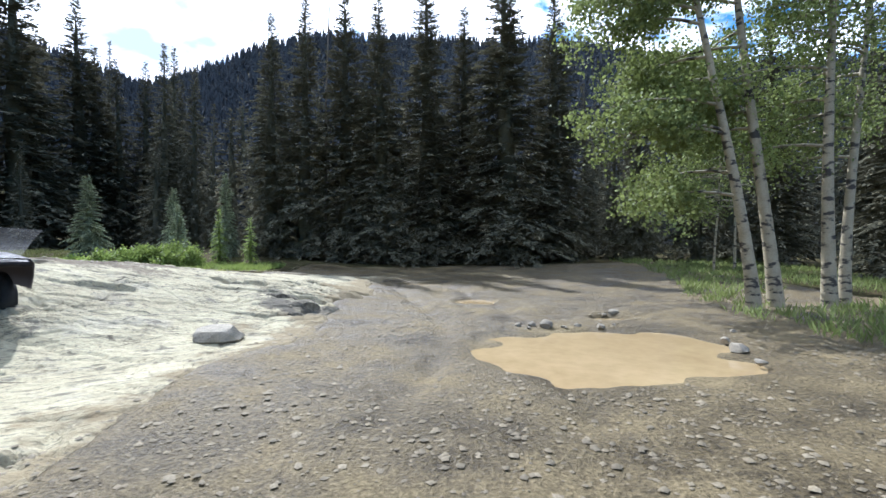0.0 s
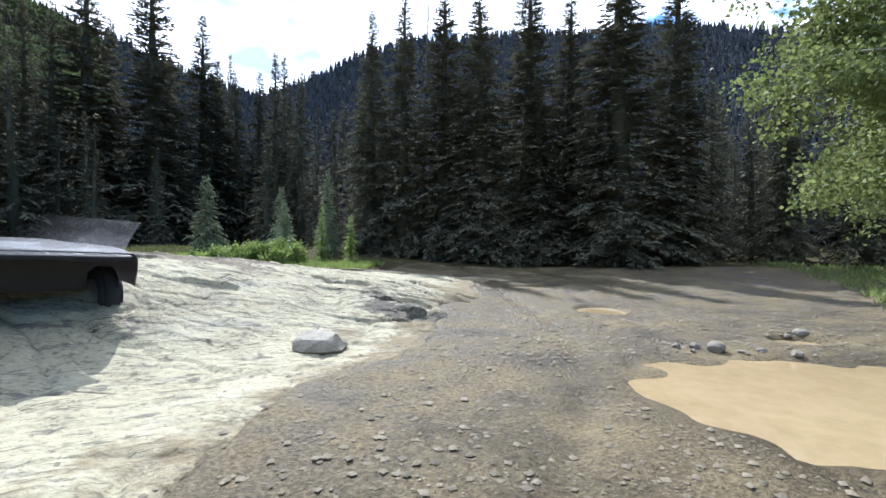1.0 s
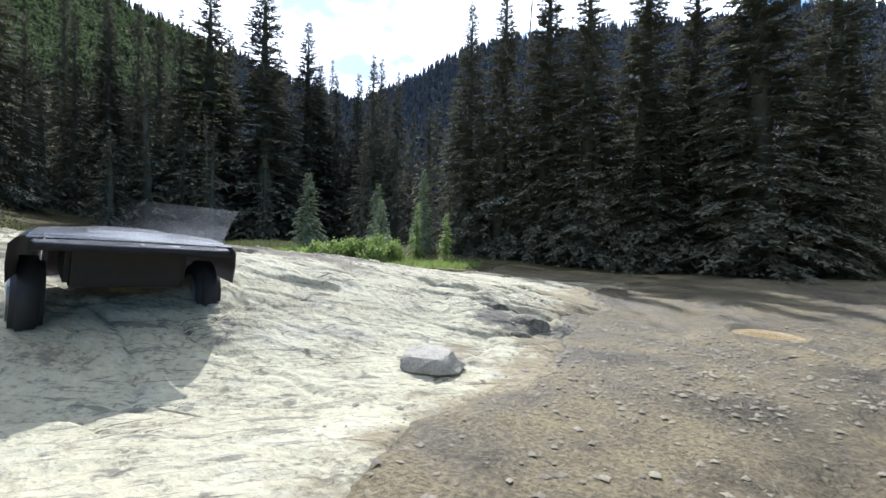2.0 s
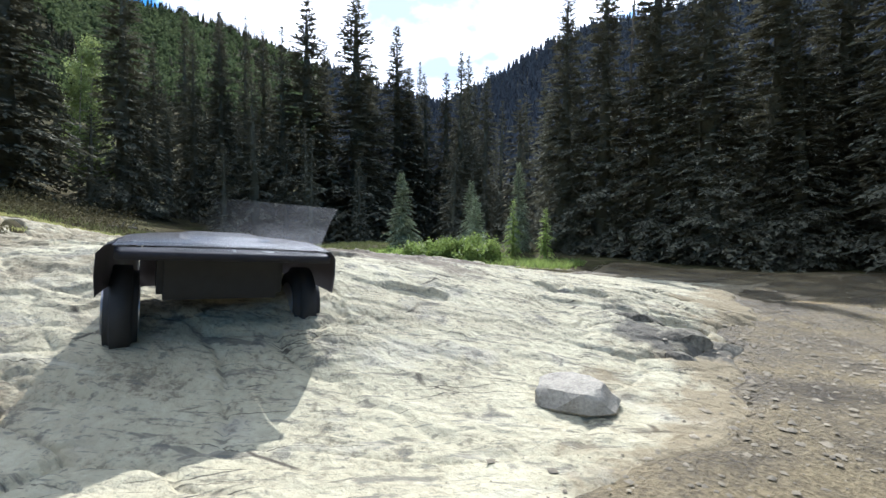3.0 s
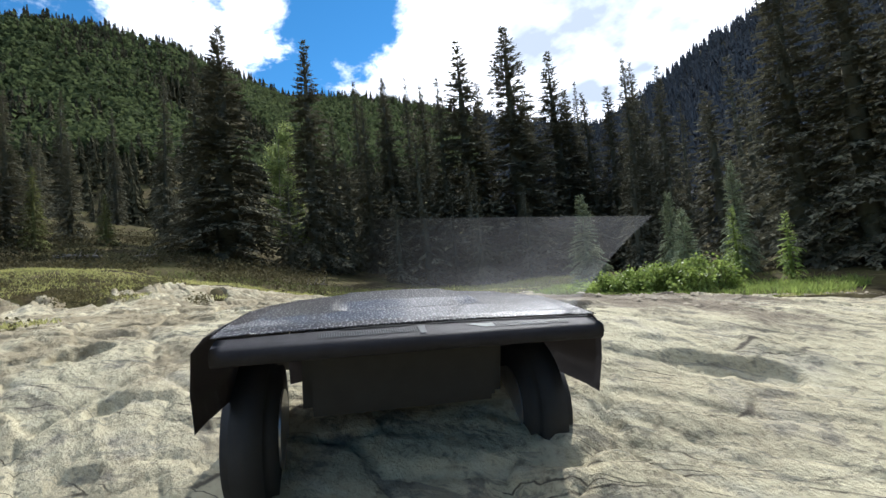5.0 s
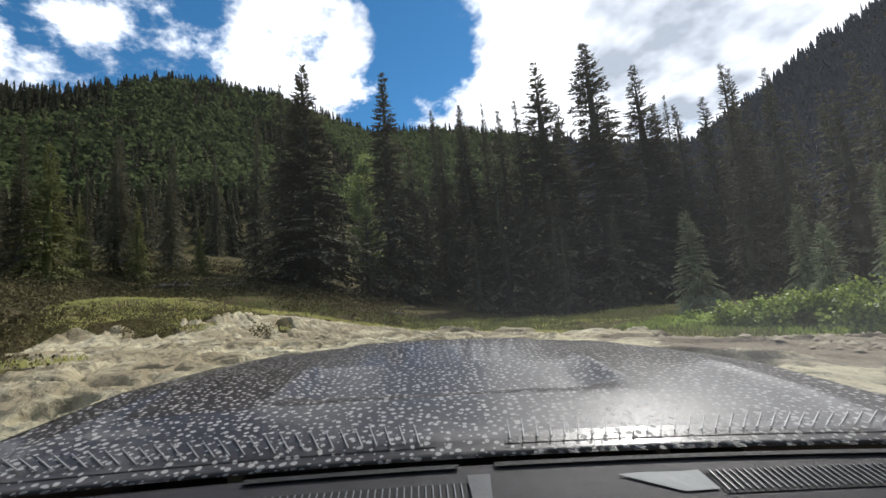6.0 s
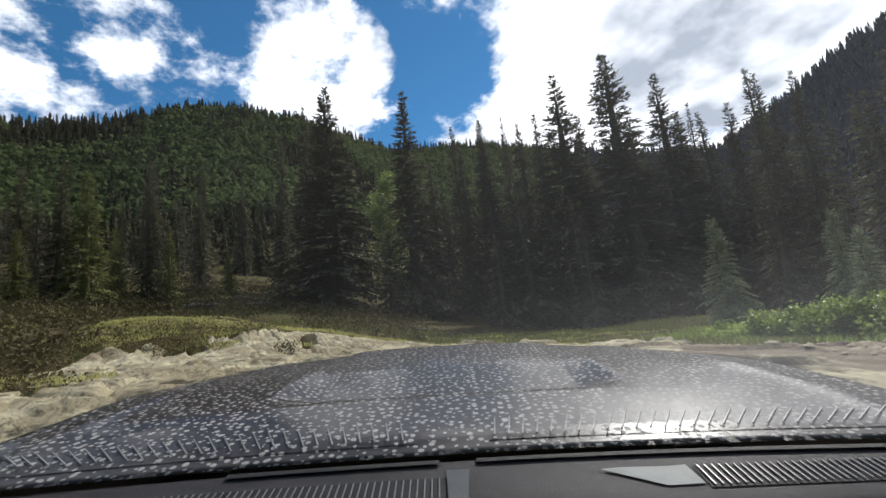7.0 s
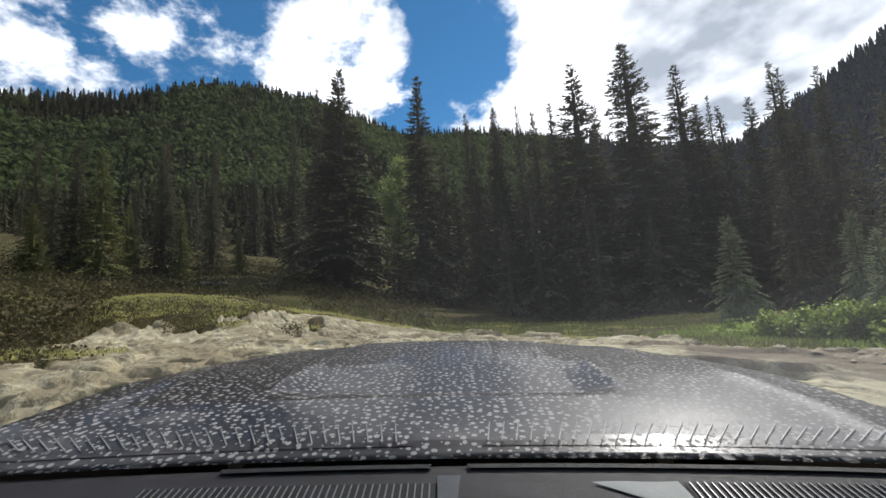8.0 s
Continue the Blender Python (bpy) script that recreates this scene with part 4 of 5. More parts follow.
def leaves(centres, per, spread, size, seed):
    """Small leaves in clumps round the given centres."""
    g = np.random.default_rng(seed)
    c = np.repeat(np.asarray(centres, float), per, axis=0)
    n = len(c)
    p = c + g.normal(0, spread, (n, 3)) * np.array((1, 1, 0.75))
    way = g.normal(0, 1, (n, 3))
    way /= np.linalg.norm(way, axis=1, keepdims=True)
    side = np.cross(way, g.normal(0, 1, (n, 3)))
    side /= np.linalg.norm(side, axis=1, keepdims=True) + 1e-9
    ln = size * g.uniform(0.65, 1.25, n)
    return kites(p, way * ln[:, None], side, ln * 0.46, 0.25)


def aspen(x, y, h, lean_x, lean_y, radius, crown_low, reach, seed, trunk_label, clumps=70, per=60, spread=0.26, size=0.075, bark=M_ASPEN):
    g = random.Random(seed)
    z0 = ground_z(x, y) - 0.15
    tree = new("aspen")
    tagged(tree, trunk_label, "tree", "aspens beside the track")
    tree.matrix_world = Matrix.Translation((x, y, z0))
    bend = [(lean_x * (t ** 1.2) + 0.06 * math.sin(5 * t + seed), lean_y * t, h * t) for t in np.linspace(0, 1, 12)]
    put("trunk", poly_mesh("trunk", *tube(bend, [radius * (1.25 - 0.25 * min(1, t * 8)) * (1 - 0.8 * t) for t in np.linspace(0, 1, 12)], 12), True), bark, tree, "aspen bark with dark scars")
    centres = []
    for k in range(15):
        t = crown_low + (1 - crown_low) * (k + g.random()) / 15
        sx, sy, sz = (np.interp(t, np.linspace(0, 1, 12), [b[i] for b in bend]) for i in range(3))
        az = g.uniform(0.1, 3.7)
        if k % 2 == 0:
            az = math.pi + g.uniform(-1.1, 0.35)
        ln = reach * (1.1 - 0.6 * t) * g.uniform(0.6, 1.1)
        pts = [(sx + ln * s * math.cos(az), sy + ln * s * math.sin(az), sz + ln * (0.25 * s - 0.3 * s * s)) for s in np.linspace(0, 1, 6)]
        put("limb", poly_mesh("limb", *tube(pts, [0.035 * (1 - 0.85 * s) + 0.004 for s in np.linspace(0, 1, 6)], 6), True), bark, tree)
        for c in range(clumps // 15):
            s = g.uniform(0.3, 1.05)
            centres.append((sx + ln * s * math.cos(az) + g.gauss(0, 0.3), sy + ln * s * math.sin(az) + g.gauss(0, 0.3), sz + ln * (0.25 * s - 0.3 * s * s) + g.gauss(-0.05, 0.28)))
    put("crown", poly_mesh("crown", *leaves(centres, per, spread, size, seed)), M_LEAF, tree, "bright green backlit aspen leaves")
    return tree


AL = "pale-barked aspen with bright green leaves beside the track"
aspen(4.75, 11.6, 9.5, -1.6, 0.3, 0.128, 0.25, 2.9, 1, AL, 210, 105, 0.19, 0.085)
aspen(5.4, 11.9, 10.5, -0.9, 0.6, 0.14, 0.33, 2.8, 2, AL, 210, 100, 0.2, 0.085)
aspen(6.3, 11.6, 9.5, 0.2, 0.2, 0.13, 0.35, 2.2, 3, AL, 105, 110, 0.24, 0.07)
aspen(6.9, 11.9, 9.0, 0.9, 0.4, 0.11, 0.35, 2.2, 4, AL, 105, 110, 0.24, 0.07)
aspen(8.4, 19.2, 6.0, 0.3, 0.2, 0.05, 0.35, 1.6, 5, "slim young aspen at the forest edge", 45, 60)
aspen(9.0, 19.0, 6.5, -0.1, 0.2, 0.05, 0.35, 1.6, 6, "slim young aspen at the forest edge", 45, 60)
aspen(-35.0, 15.6, 8.8, 0.3, 0.2, 0.06, 0.2, 0.8, 8, "slim light green aspen between the dark spruces", 75, 70, 0.22, 0.12)
aspen(-40.0, 17.9, 10.5, 0.3, 0.2, 0.07, 0.2, 0.8, 9, "slim light green aspen between the dark spruces", 75, 70, 0.22, 0.12)


def bush(x, y, h, w, seed, label="low bright green leafy bush, backlit"):
    g = random.Random(seed)
    ob = new("bush")
    tagged(ob, label, "bush", "bushes behind the rock")
    ob.matrix_world = Matrix.Translation((x, y, ground_z(x, y) - 0.05))
    centres = []
    stems = []
    for k in range(26):
        a, rr = g.uniform(0, 6.28), w * math.sqrt(g.random())
        top = h * math.sqrt(1 - 0.75 * (rr / w) ** 2) * g.uniform(0.8, 1.08)
        tip = (rr * math.cos(a), rr * math.sin(a), top)
        stems.append(tube([(tip[0] * 0.2, tip[1] * 0.2, 0), (tip[0] * 0.7, tip[1] * 0.7, top * 0.55), tip], (0.012, 0.008, 0.003), 5))
        centres += [(tip[0] * s, tip[1] * s, top * q) for s, q in ((1, 1), (0.95, 0.72), (0.85, 0.45), (1.05, 0.25))]
    put("stems", poly_mesh("stems", *join(stems), True), M_BARK, ob)
    put("foliage", poly_mesh("foliage", *leaves(centres, 44, 0.10, 0.075, seed)), M_BUSH, ob)
    return ob


for i, (x, y, h, w) in enumerate(((-13.9, 18.9, 0.66, 0.62), (-13.1, 18.8, 0.84, 0.62), (-12.35, 18.5, 0.95, 0.62), (-11.65, 18.5, 0.86, 0.55), (-10.85, 18.3, 1.0, 0.72), (-14.8, 18.8, 0.42, 0.6), (-12.7, 19.6, 0.8, 0.7))):
    bush(x, y, h, w, 40 + i)


def turf(name, label, spots, height, per, seed, mat=M_GRASS):
    """Tufts of thin blades at the given spots."""
    g = np.random.default_rng(seed)
    c = np.repeat(np.asarray(spots, float), per, axis=0)
    n = len(c)
    c[:, :2] += g.normal(0, 0.07, (n, 2))
    way = np.column_stack((g.normal(0, 0.45, n), g.normal(0, 0.45, n), np.ones(n)))
    ln = height * g.uniform(0.45, 1.25, n)
    way *= ln[:, None]
    side = np.column_stack((g.normal(0, 1, n), g.normal(0, 1, n), np.zeros(n)))
    side /= np.linalg.norm(side, axis=1, keepdims=True) + 1e-9
    ob = put(name, poly_mesh(name, *kites(c, way, side, np.full(n, 0.008) + 0.03 * ln, 0.3)), mat)
    return tagged(ob, label, "grass", kind="stuff")


def scatter(n, x0, x1, y0, y1, ok, seed, sink=0.0):
    g = np.random.default_rng(seed)
    x, y = g.uniform(x0, x1, n), g.uniform(y0, y1, n)
    k = ok(x, y)
    x, y = x[k], y[k]
    return np.column_stack((x, y, np.where(x < -8.5, soil(x, y), land(x, y)) + sink))


def on_bank(x, y):
    e = rock_edge(x, y)
    crest = smooth(-17.2, -18.6, x) - 0.35 * smooth(-21.5, -23, x)
    open_side = (y > 3.7 + 1.2 * fbm(x * 0.8, y * 0.8, 3, 76)) | (fbm(x * 0.6, y * 0.6, 3, 77) > 0.22)
    return open_side & (e < 0.1 + 0.5 * fbm(x * 0.7, y * 0.7, 2, 71)) & (x < -8.5) & (np.hypot(x + 5, y - 7) < 27) & (fbm(x * 0.9, y * 0.9, 5, 72) + 0.35 * fbm(x * 3.5, y * 3.5, 2, 74) > 0.16 - 0.32 * crest)


def on_verge(x, y):
    line = np.interp(y, (6, 9, 11.6, 16, 20, 24), (4.4, 3.9, 4.0, 5.4, 6.4, 6.8)) + 0.35 * fbm(x * 1.1, y * 1.1, 2, 73)
    return (x > line) & (x < line + 6)


turf("bank_grass", "short yellow-green alpine grass on the bank", scatter(64000, -25, -8, -6, 20, on_bank, 1), 0.068, 4, 2)
turf("verge_grass", "fresh green grass and weeds along the track", scatter(4300, 3.5, 13, 5, 25, lambda x, y: on_verge(x, y) & (fbm(x * 0.5, y * 0.5, 3, 78) > -0.28), 3), 0.2, 6, 4, M_LEAF)
turf("gap_grass", "bright green grass round the bushes", scatter(2600, -16.5, -8.6, 17.2, 23, lambda x, y: rock_edge(x, y) < -0.9, 5), 0.2, 6, 6, M_BUSH)

turf("meadow_grass", "shaded green grass between the rock and the forest", scatter(5400, -27, -9, 8, 25, lambda x, y: (rock_edge(x, y) < -0.7) & ((x < -20.5) | (y > 13)) & (np.hypot(x + 5, y - 7) < 25) & (fbm(x * 0.4, y * 0.4, 3, 75) > -0.25), 7), 0.2, 5, 8, M_OLIVE_SUNLIT)


def heath():
    """Low dark shrubs of the slope behind the grassy bank."""
    g = np.random.default_rng(14)
    n = 2300
    az, d = g.uniform(70, 125, n), g.uniform(9, 36, n)
    x, y = -5 - d * np.sin(np.radians(az)), 7 + d * np.cos(np.radians(az))
    k = fbm(x * 0.25, y * 0.25, 3, 95) + 0.25 * smooth(20, 26, d) > np.where(d > 19, 0.06, -0.12)
    k = k & ((d > 19) | ((y < 3.9 + fbm(x * 0.8, y * 0.8, 3, 76)) & (rock_edge(x, y) < -0.4)))
    x, y, d = x[k], y[k], d[k]
    c = np.repeat(np.column_stack((x, y, soil(x, y) + 0.12)), 4, axis=0)
    c[:, :3] += g.normal(0, 1, c.shape) * np.array((0.35, 0.35, 0.12))
    ob = put("heath", poly_mesh("heath", *leaves(c, 13, 0.16, 0.085, 15)), M_HEATH)
    tagged(ob, "low dark olive shrubs covering the slope", "shrubs", kind="stuff")


heath()


def scrub():
    """Brown dwarf shrubs between the bare patches of the bank."""
    g = np.random.default_rng(24)
    n = 2600
    x, y = g.uniform(-19.5, -11.5, n), g.uniform(-1, 8, n)
    k = (rock_edge(x, y) < 0.0) & (fbm(x * 0.9, y * 0.9, 3, 96) > -0.05)
    x, y = x[k], y[k]
    c = np.column_stack((x, y, soil(x, y) + 0.04))
    ob = put("scrub", poly_mesh("scrub", *leaves(c, 26, 0.07, 0.035, 25)), M_HEATH)
    tagged(ob, "low brown-green dwarf shrubs between bare rock patches", "shrubs", kind="stuff")


scrub()


def fallen_log(x, y, length, radius, turn):
    """Bleached log with a few broken stubs, lying on the slope."""
    log = new("fallen_log")
    tagged(log, "bleached fallen log on the brushy slope", "log", "fallen logs")
    put("stem", poly_mesh("stem", *tube([(-length / 2, 0, 0), (0, 0.06, 0.04), (length / 2, 0, 0.02)], (radius, radius * 0.85, radius * 0.5), 9), True), M_DEAD, log)
    for k in range(3):
        a = -0.3 * length + 0.3 * length * k
        put("stub", poly_mesh("stub", *tube([(a, 0, 0), (a + 0.1, 0.15, 0.35)], (0.03, 0.01), 6), True), M_DEAD, log)
    log.matrix_world = pose(x, y, ground_z(x, y) + radius * 0.6, 0, 4, turn)


fallen_log(-29.5, 5.6, 1.7, 0.10, 70)
fallen_log(-30.5, 8.0, 1.3, 0.08, 40)
fallen_log(-27.0, 14.5, 1.4, 0.07, 40)


# ---- stones ----
def stone(name, x, y, w, d, h, seed, label, group="stones on the track", turn=0.0, mat=M_STONE):
    bm = bmesh.new()
    bmesh.ops.create_icosphere(bm, subdivisions=3, radius=1)
    g = random.Random(seed)
    cuts = [(Vector((g.gauss(0, 1), g.gauss(0, 1), g.gauss(0, 0.8))).normalized(), g.uniform(0.55, 0.85)) for _ in range(10)]
    for v in bm.verts:
        for n, far in cuts:
            over = v.co.dot(n) - far
            if over > 0:
                v.co -= n * over * 0.92
        v.co *= 1 + 0.10 * noise.noise(v.co * 1.7 + Vector((seed, 0, 0))) + 0.06 * noise.noise(v.co * 5 + Vector((seed, 3, 0)))
        v.co = Vector((v.co.x * w / 2, v.co.y * d / 2, v.co.z * h * 0.6 + h * 0.3))
    me = bpy.data.meshes.new(name)
    for f in bm.faces:
        f.smooth = True
    bm.to_mesh(me)
    bm.free()
    me.set_sharp_from_angle(angle=radians(24))
    ob = put(name, me, mat)
    ob.matrix_world = pose(x, y, ground_z(x, y) - 0.05 * h - 0.01, 0, 0, turn)
    return tagged(ob, label, "stone", group)


stone("boulder", -4.74, 8.82, 0.85, 0.6, 0.30, 5, "flat-topped grey boulder at the edge of the rock slab", "boulders", 20)
g_led = random.Random(17)
for x, y, w in ((-4.3, 10.9, 0.95), (-3.85, 11.25, 0.7), (-4.75, 11.3, 0.75), (-4.15, 10.5, 0.5)):
    block = stone("ledge_block", x, y, w, w * g_led.uniform(0.5, 0.7), w * 0.36, g_led.randrange(999), "broken dark grey block at the edge of the slab", "broken blocks of the slab", g_led.uniform(20, 50), M_OUTCROP)
    block.matrix_world = block.matrix_world @ pose(0, 0, -0.15 * w, g_led.uniform(-14, 14), g_led.uniform(-14, 14), 0)
g_st = random.Random(11)
for x, y, w in ((0.2, 10.0, 0.28), (0.0, 10.1, 0.16), (-0.25, 10.05, 0.14), (0.5, 9.9, 0.13), (0.75, 10.0, 0.15), (1.1, 9.9, 0.17), (1.8, 11.3, 0.3), (1.6, 11.2, 0.14), (2.3, 8.2, 0.3),
                (2.5, 8.8, 0.15), (2.2, 7.6, 0.16), (1.4, 10.1, 0.12), (-0.1, 9.85, 0.1), (0.35, 10.2, 0.1), (-3.3, 9.6, 0.12), (-2.4, 11.0, 0.1), (3.0, 9.4, 0.14), (2.9, 13.0, 0.14)):
    stone("stone", x, y, w, w * g_st.uniform(0.6, 0.9), w * g_st.uniform(0.4, 0.6), g_st.randrange(999), "rough grey fieldstone lying on the wet track", turn=g_st.uniform(0, 180))


def gravel():
    """Loose gravel of the track and broken pieces along the foot of the rock."""
    g = np.random.default_rng(8)
    n = 105000
    x, y = g.uniform(-13, 7, n), g.uniform(3, 24, n)
    e = rock_edge(x, y)
    behind = (e < 0.3) & (e > -2.0) & (x < -6) & (y > 12)
    k = (e < 0.15 + 0.9 * g.random(n) ** 2 * (x > -7)) & (fbm(x * 0.5, y * 0.5, 3, 81) + g.uniform(-0.5, 0.5, n) > 0.0) & (puddle_in(x, y) < 0.05) & ((x > -6 - 0.1 * y) | behind)
    k = k | ((np.hypot((x + 8.7) / 1.8, (y - 11.0) / 0.9) < 1) & (g.random(n) < 0.8))
    x, y = x[k], y[k]
    n = len(x)
    size = 0.009 + 0.034 * g.random(n) ** 4
    oct_v = np.array(((1, 0, 0), (0, 1, 0), (-1, 0, 0), (0, -1, 0), (0, 0, 0.5), (0, 0, -0.4)))
    oct_f = np.array(((0, 1, 4), (1, 2, 4), (2, 3, 4), (3, 0, 4)))
    v = oct_v[None] * size[:, None, None] * g.uniform(0.6, 1.3, (n, 6, 1))
    a = g.uniform(0, 6.28, n)
    c, s = np.cos(a)[:, None], np.sin(a)[:, None]
    v = np.stack((v[:, :, 0] * c - v[:, :, 1] * s, v[:, :, 0] * s + v[:, :, 1] * c, v[:, :, 2]), axis=2)
    v += np.column_stack((x, y, np.where(e[k] > 0.2, land(x, y) + rock_relief(x, y) - 0.30 * smooth(0.25, -0.35, e[k]) + 0.02, np.where(x > -7 - 0.1 * y, land(x, y) + dirt_relief(x, y), land(x, y) + 0.03)) + size * 0.2))[:, None, :]
    f = oct_f[None] + (np.arange(n) * 6)[:, None, None]
    ob = put("gravel", poly_mesh("gravel", v.reshape(-1, 3), f.reshape(-1, 3)), M_GRAVEL)
    tagged(ob, "loose grey gravel strewn over the track", "gravel", kind="stuff")


gravel()


# ---- far woods ----
def far_conifer(seed, tiers, arms):
    """Slim jagged spire of a distant conifer, tier over tier."""
    g = np.random.default_rng(seed)
    V, F = [], []
    for t in range(tiers):
        z = 0.06 + 0.86 * t / tiers
        r = 0.15 * (1 - z) ** 0.85 * g.uniform(0.8, 1.2) + 0.012
        for k in range(arms):
            a = 2 * math.pi * (k + g.uniform(-0.3, 0.3)) / arms + t
            rr, half = r * g.uniform(0.6, 1.3), 2.6 / arms
            n = len(V)
            V += [(0, 0, z + 1.3 / tiers), (rr * math.cos(a - half), rr * math.sin(a - half), z + 0.01), (rr * 1.15 * math.cos(a + half), rr * 1.15 * math.sin(a + half), z - 0.02)]
            F.append((n, n + 1, n + 2))
    return np.array(V), np.array(F)


def far_aspen(seed):
    """Rounded crown of a distant aspen, a mass of leaf clumps with gaps."""
    g = np.random.default_rng(seed)
    V, F = [], []
    for k in range(38):
        d = g.normal(0, 1, 3)
        d /= np.linalg.norm(d)
        c = np.array((0.27 * d[0], 0.27 * d[1], 0.60 + 0.36 * d[2])) * g.uniform(0.75, 1.1)
        u = np.cross(d, (0.3, 0.2, 1.0))
        u /= np.linalg.norm(u)
        w = np.cross(d, u)
        n = len(V)
        turn = g.uniform(0, 6.28)
        for j in range(3):
            q = turn + 2.09 * j
            V.append(tuple(c + 0.115 * g.uniform(0.7, 1.3) * (u * math.cos(q) + w * math.sin(q)) + d * g.uniform(-0.06, 0.06)))
        F.append((n, n + 1, n + 2))
    return np.array(V), np.array(F)


def far_wood(name, label, n, az0, az1, f0, f1, kinds, heights, mat, seed, want, soft=False):
    """Trees on the slopes: between two azimuths and two shares of the way to the ridge."""
    g = np.random.default_rng(seed)
    az, f = g.uniform(az0, az1, n), np.sqrt(g.uniform(f0 * f0, f1 * f1, n))
    R = np.interp(az, RIDGE_AZ, RIDGE_R)
    d = 42 + f * (R - 42)
    x, y = -5 - d * np.sin(np.radians(az)), 7 + d * np.cos(np.radians(az))
    k = want(x, y, f, g)
    x, y = x[k], y[k]
    V, F, off = [], [], 0
    pick = g.integers(0, len(kinds), len(x))
    h = g.uniform(heights[0], heights[1], len(x))
    z = land(x, y) - 0.5
    for j, (v, fc) in enumerate(kinds):
        q = pick == j
        m = int(q.sum())
        if not m:
            continue
        a = g.uniform(0, 6.28, m)
        c, s = np.cos(a)[:, None], np.sin(a)[:, None]
        hh = h[q][:, None]
        w = hh * g.uniform(0.8, 1.25, m)[:, None]
        P = np.stack(((v[:, 0] * c - v[:, 1] * s) * w + x[q][:, None], (v[:, 0] * s + v[:, 1] * c) * w + y[q][:, None], v[:, 2] * hh + z[q][:, None]), axis=2)
        V.append(P.reshape(-1, 3))
        F.append((fc[None] + (np.arange(m) * len(v))[:, None, None]).reshape(-1, 3) + off)
        off += m * len(v)
    ob = put(name, poly_mesh(name, np.concatenate(V), np.concatenate(F), soft), mat)
    tagged(ob, label, "forest", kind="stuff")


CONES = [far_conifer(s, 10, 6) for s in (1, 2, 3, 4)]
SLIM = [far_conifer(s, 5, 4) for s in (5, 6, 7)]
PUFFS = [far_aspen(s) for s in (8, 9, 10)]


def aspen_patch(x, y):
    return fbm(x / 38, y / 38, 3, 91)


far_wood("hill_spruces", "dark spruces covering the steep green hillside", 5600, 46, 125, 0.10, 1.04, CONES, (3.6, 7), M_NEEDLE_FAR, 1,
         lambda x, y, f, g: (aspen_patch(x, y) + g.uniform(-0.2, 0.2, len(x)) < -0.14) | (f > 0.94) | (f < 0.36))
far_wood("hill_aspens", "light green aspen stands on the hillside", 10500, 46, 125, 0.34, 0.96, PUFFS, (3.0, 5.4), M_ASPEN_FAR, 2,
         lambda x, y, f, g: aspen_patch(x, y) + g.uniform(-0.2, 0.2, len(x)) > -0.2)
far_wood("mountain_spruces", "dark spruces on the far mountainside, haze put into their colour", 9000, -50, 48, 0.0, 1.03, SLIM, (6, 11), M_NEEDLE_HAZE, 3, lambda x, y, f, g: g.random(len(x)) < 1.1)

# ---- the car that carries the view, where it comes to rest ----
CAR = look((-6.53, 7.114, 1.455), (-8.332, 7.915, 1.787), -4.93) @ pose(0, 0, 0, -90, 0, 0) @ pose(0, 0, 0, 0, -2.2, 0)


def sheet(bm, rows):
    """Faces between rows of points."""
    V = [[bm.verts.new(p) for p in row] for row in rows]
    for a, b in zip(V, V[1:]):
        for i in range(len(a) - 1):
            bm.faces.new((a[i], a[i + 1], b[i + 1], b[i]))
    return V


def box(bm, x0, x1, y0, y1, z0, z1, bevel=0.0):
    r = bmesh.ops.create_cube(bm, size=1, matrix=Matrix.Translation(((x0 + x1) / 2, (y0 + y1) / 2, (z0 + z1) / 2)) @ Matrix.Diagonal((x1 - x0, y1 - y0, z1 - z0, 1)))
    if bevel:
        es = list({e for v in r["verts"] for e in v.link_edges})
        bmesh.ops.bevel(bm, geom=es, offset=bevel, segments=2, affect="EDGES")


def hood_half(y):
    return float(np.interp(y, (0.70, 0.83, 1.07, 1.41, 1.62, 1.72, 1.80), (0.83, 0.80, 0.745, 0.70, 0.655, 0.61, 0.53)))


def hood_z(x, y):
    u = min(1.0, abs(x) / hood_half(y))
    mid = float(np.interp(y, (0.70, 0.75, 0.9, 1.2, 1.5, 1.65, 1.72, 1.80), (-0.312, -0.302, -0.292, -0.296, -0.320, -0.346, -0.362, -0.40)))
    side = float(np.interp(y, (0.70, 0.83, 1.07, 1.41, 1.72, 1.80), (-0.312, -0.301, -0.302, -0.346, -0.392, -0.43)))
    z = mid + (side - mid) * u ** 2.2
    edge = float(np.interp(y, (0.95, 1.6), (0.37, 0.34)))
    dome = float(np.interp(y, (0.93, 1.02, 1.48, 1.6), (0, 1, 1, 0)))
    scoop = float(np.interp(y, (0.93, 1.0, 1.47, 1.56), (0, -0.026, 0.016, 0)))
    z += scoop * float(np.interp(abs(x), (edge - 0.08, edge), (1, 0))) + dome * 0.005 * float(np.interp(abs(x), (edge - 0.03, edge, edge + 0.03), (0, 1, 0)))
    crease = float(np.interp(y, (0.85, 1.6), (0.70, 0.55)))
    z += 0.004 * math.exp(-((abs(x) - crease) / 0.028) ** 2)
    return z


def rear_bow(x, y):
    """The rear edge of the hood bows back towards its corners."""
    return y - 0.05 * (x / 0.8) ** 2 * max(0.0, 1 - (y - 0.712) / 0.25)


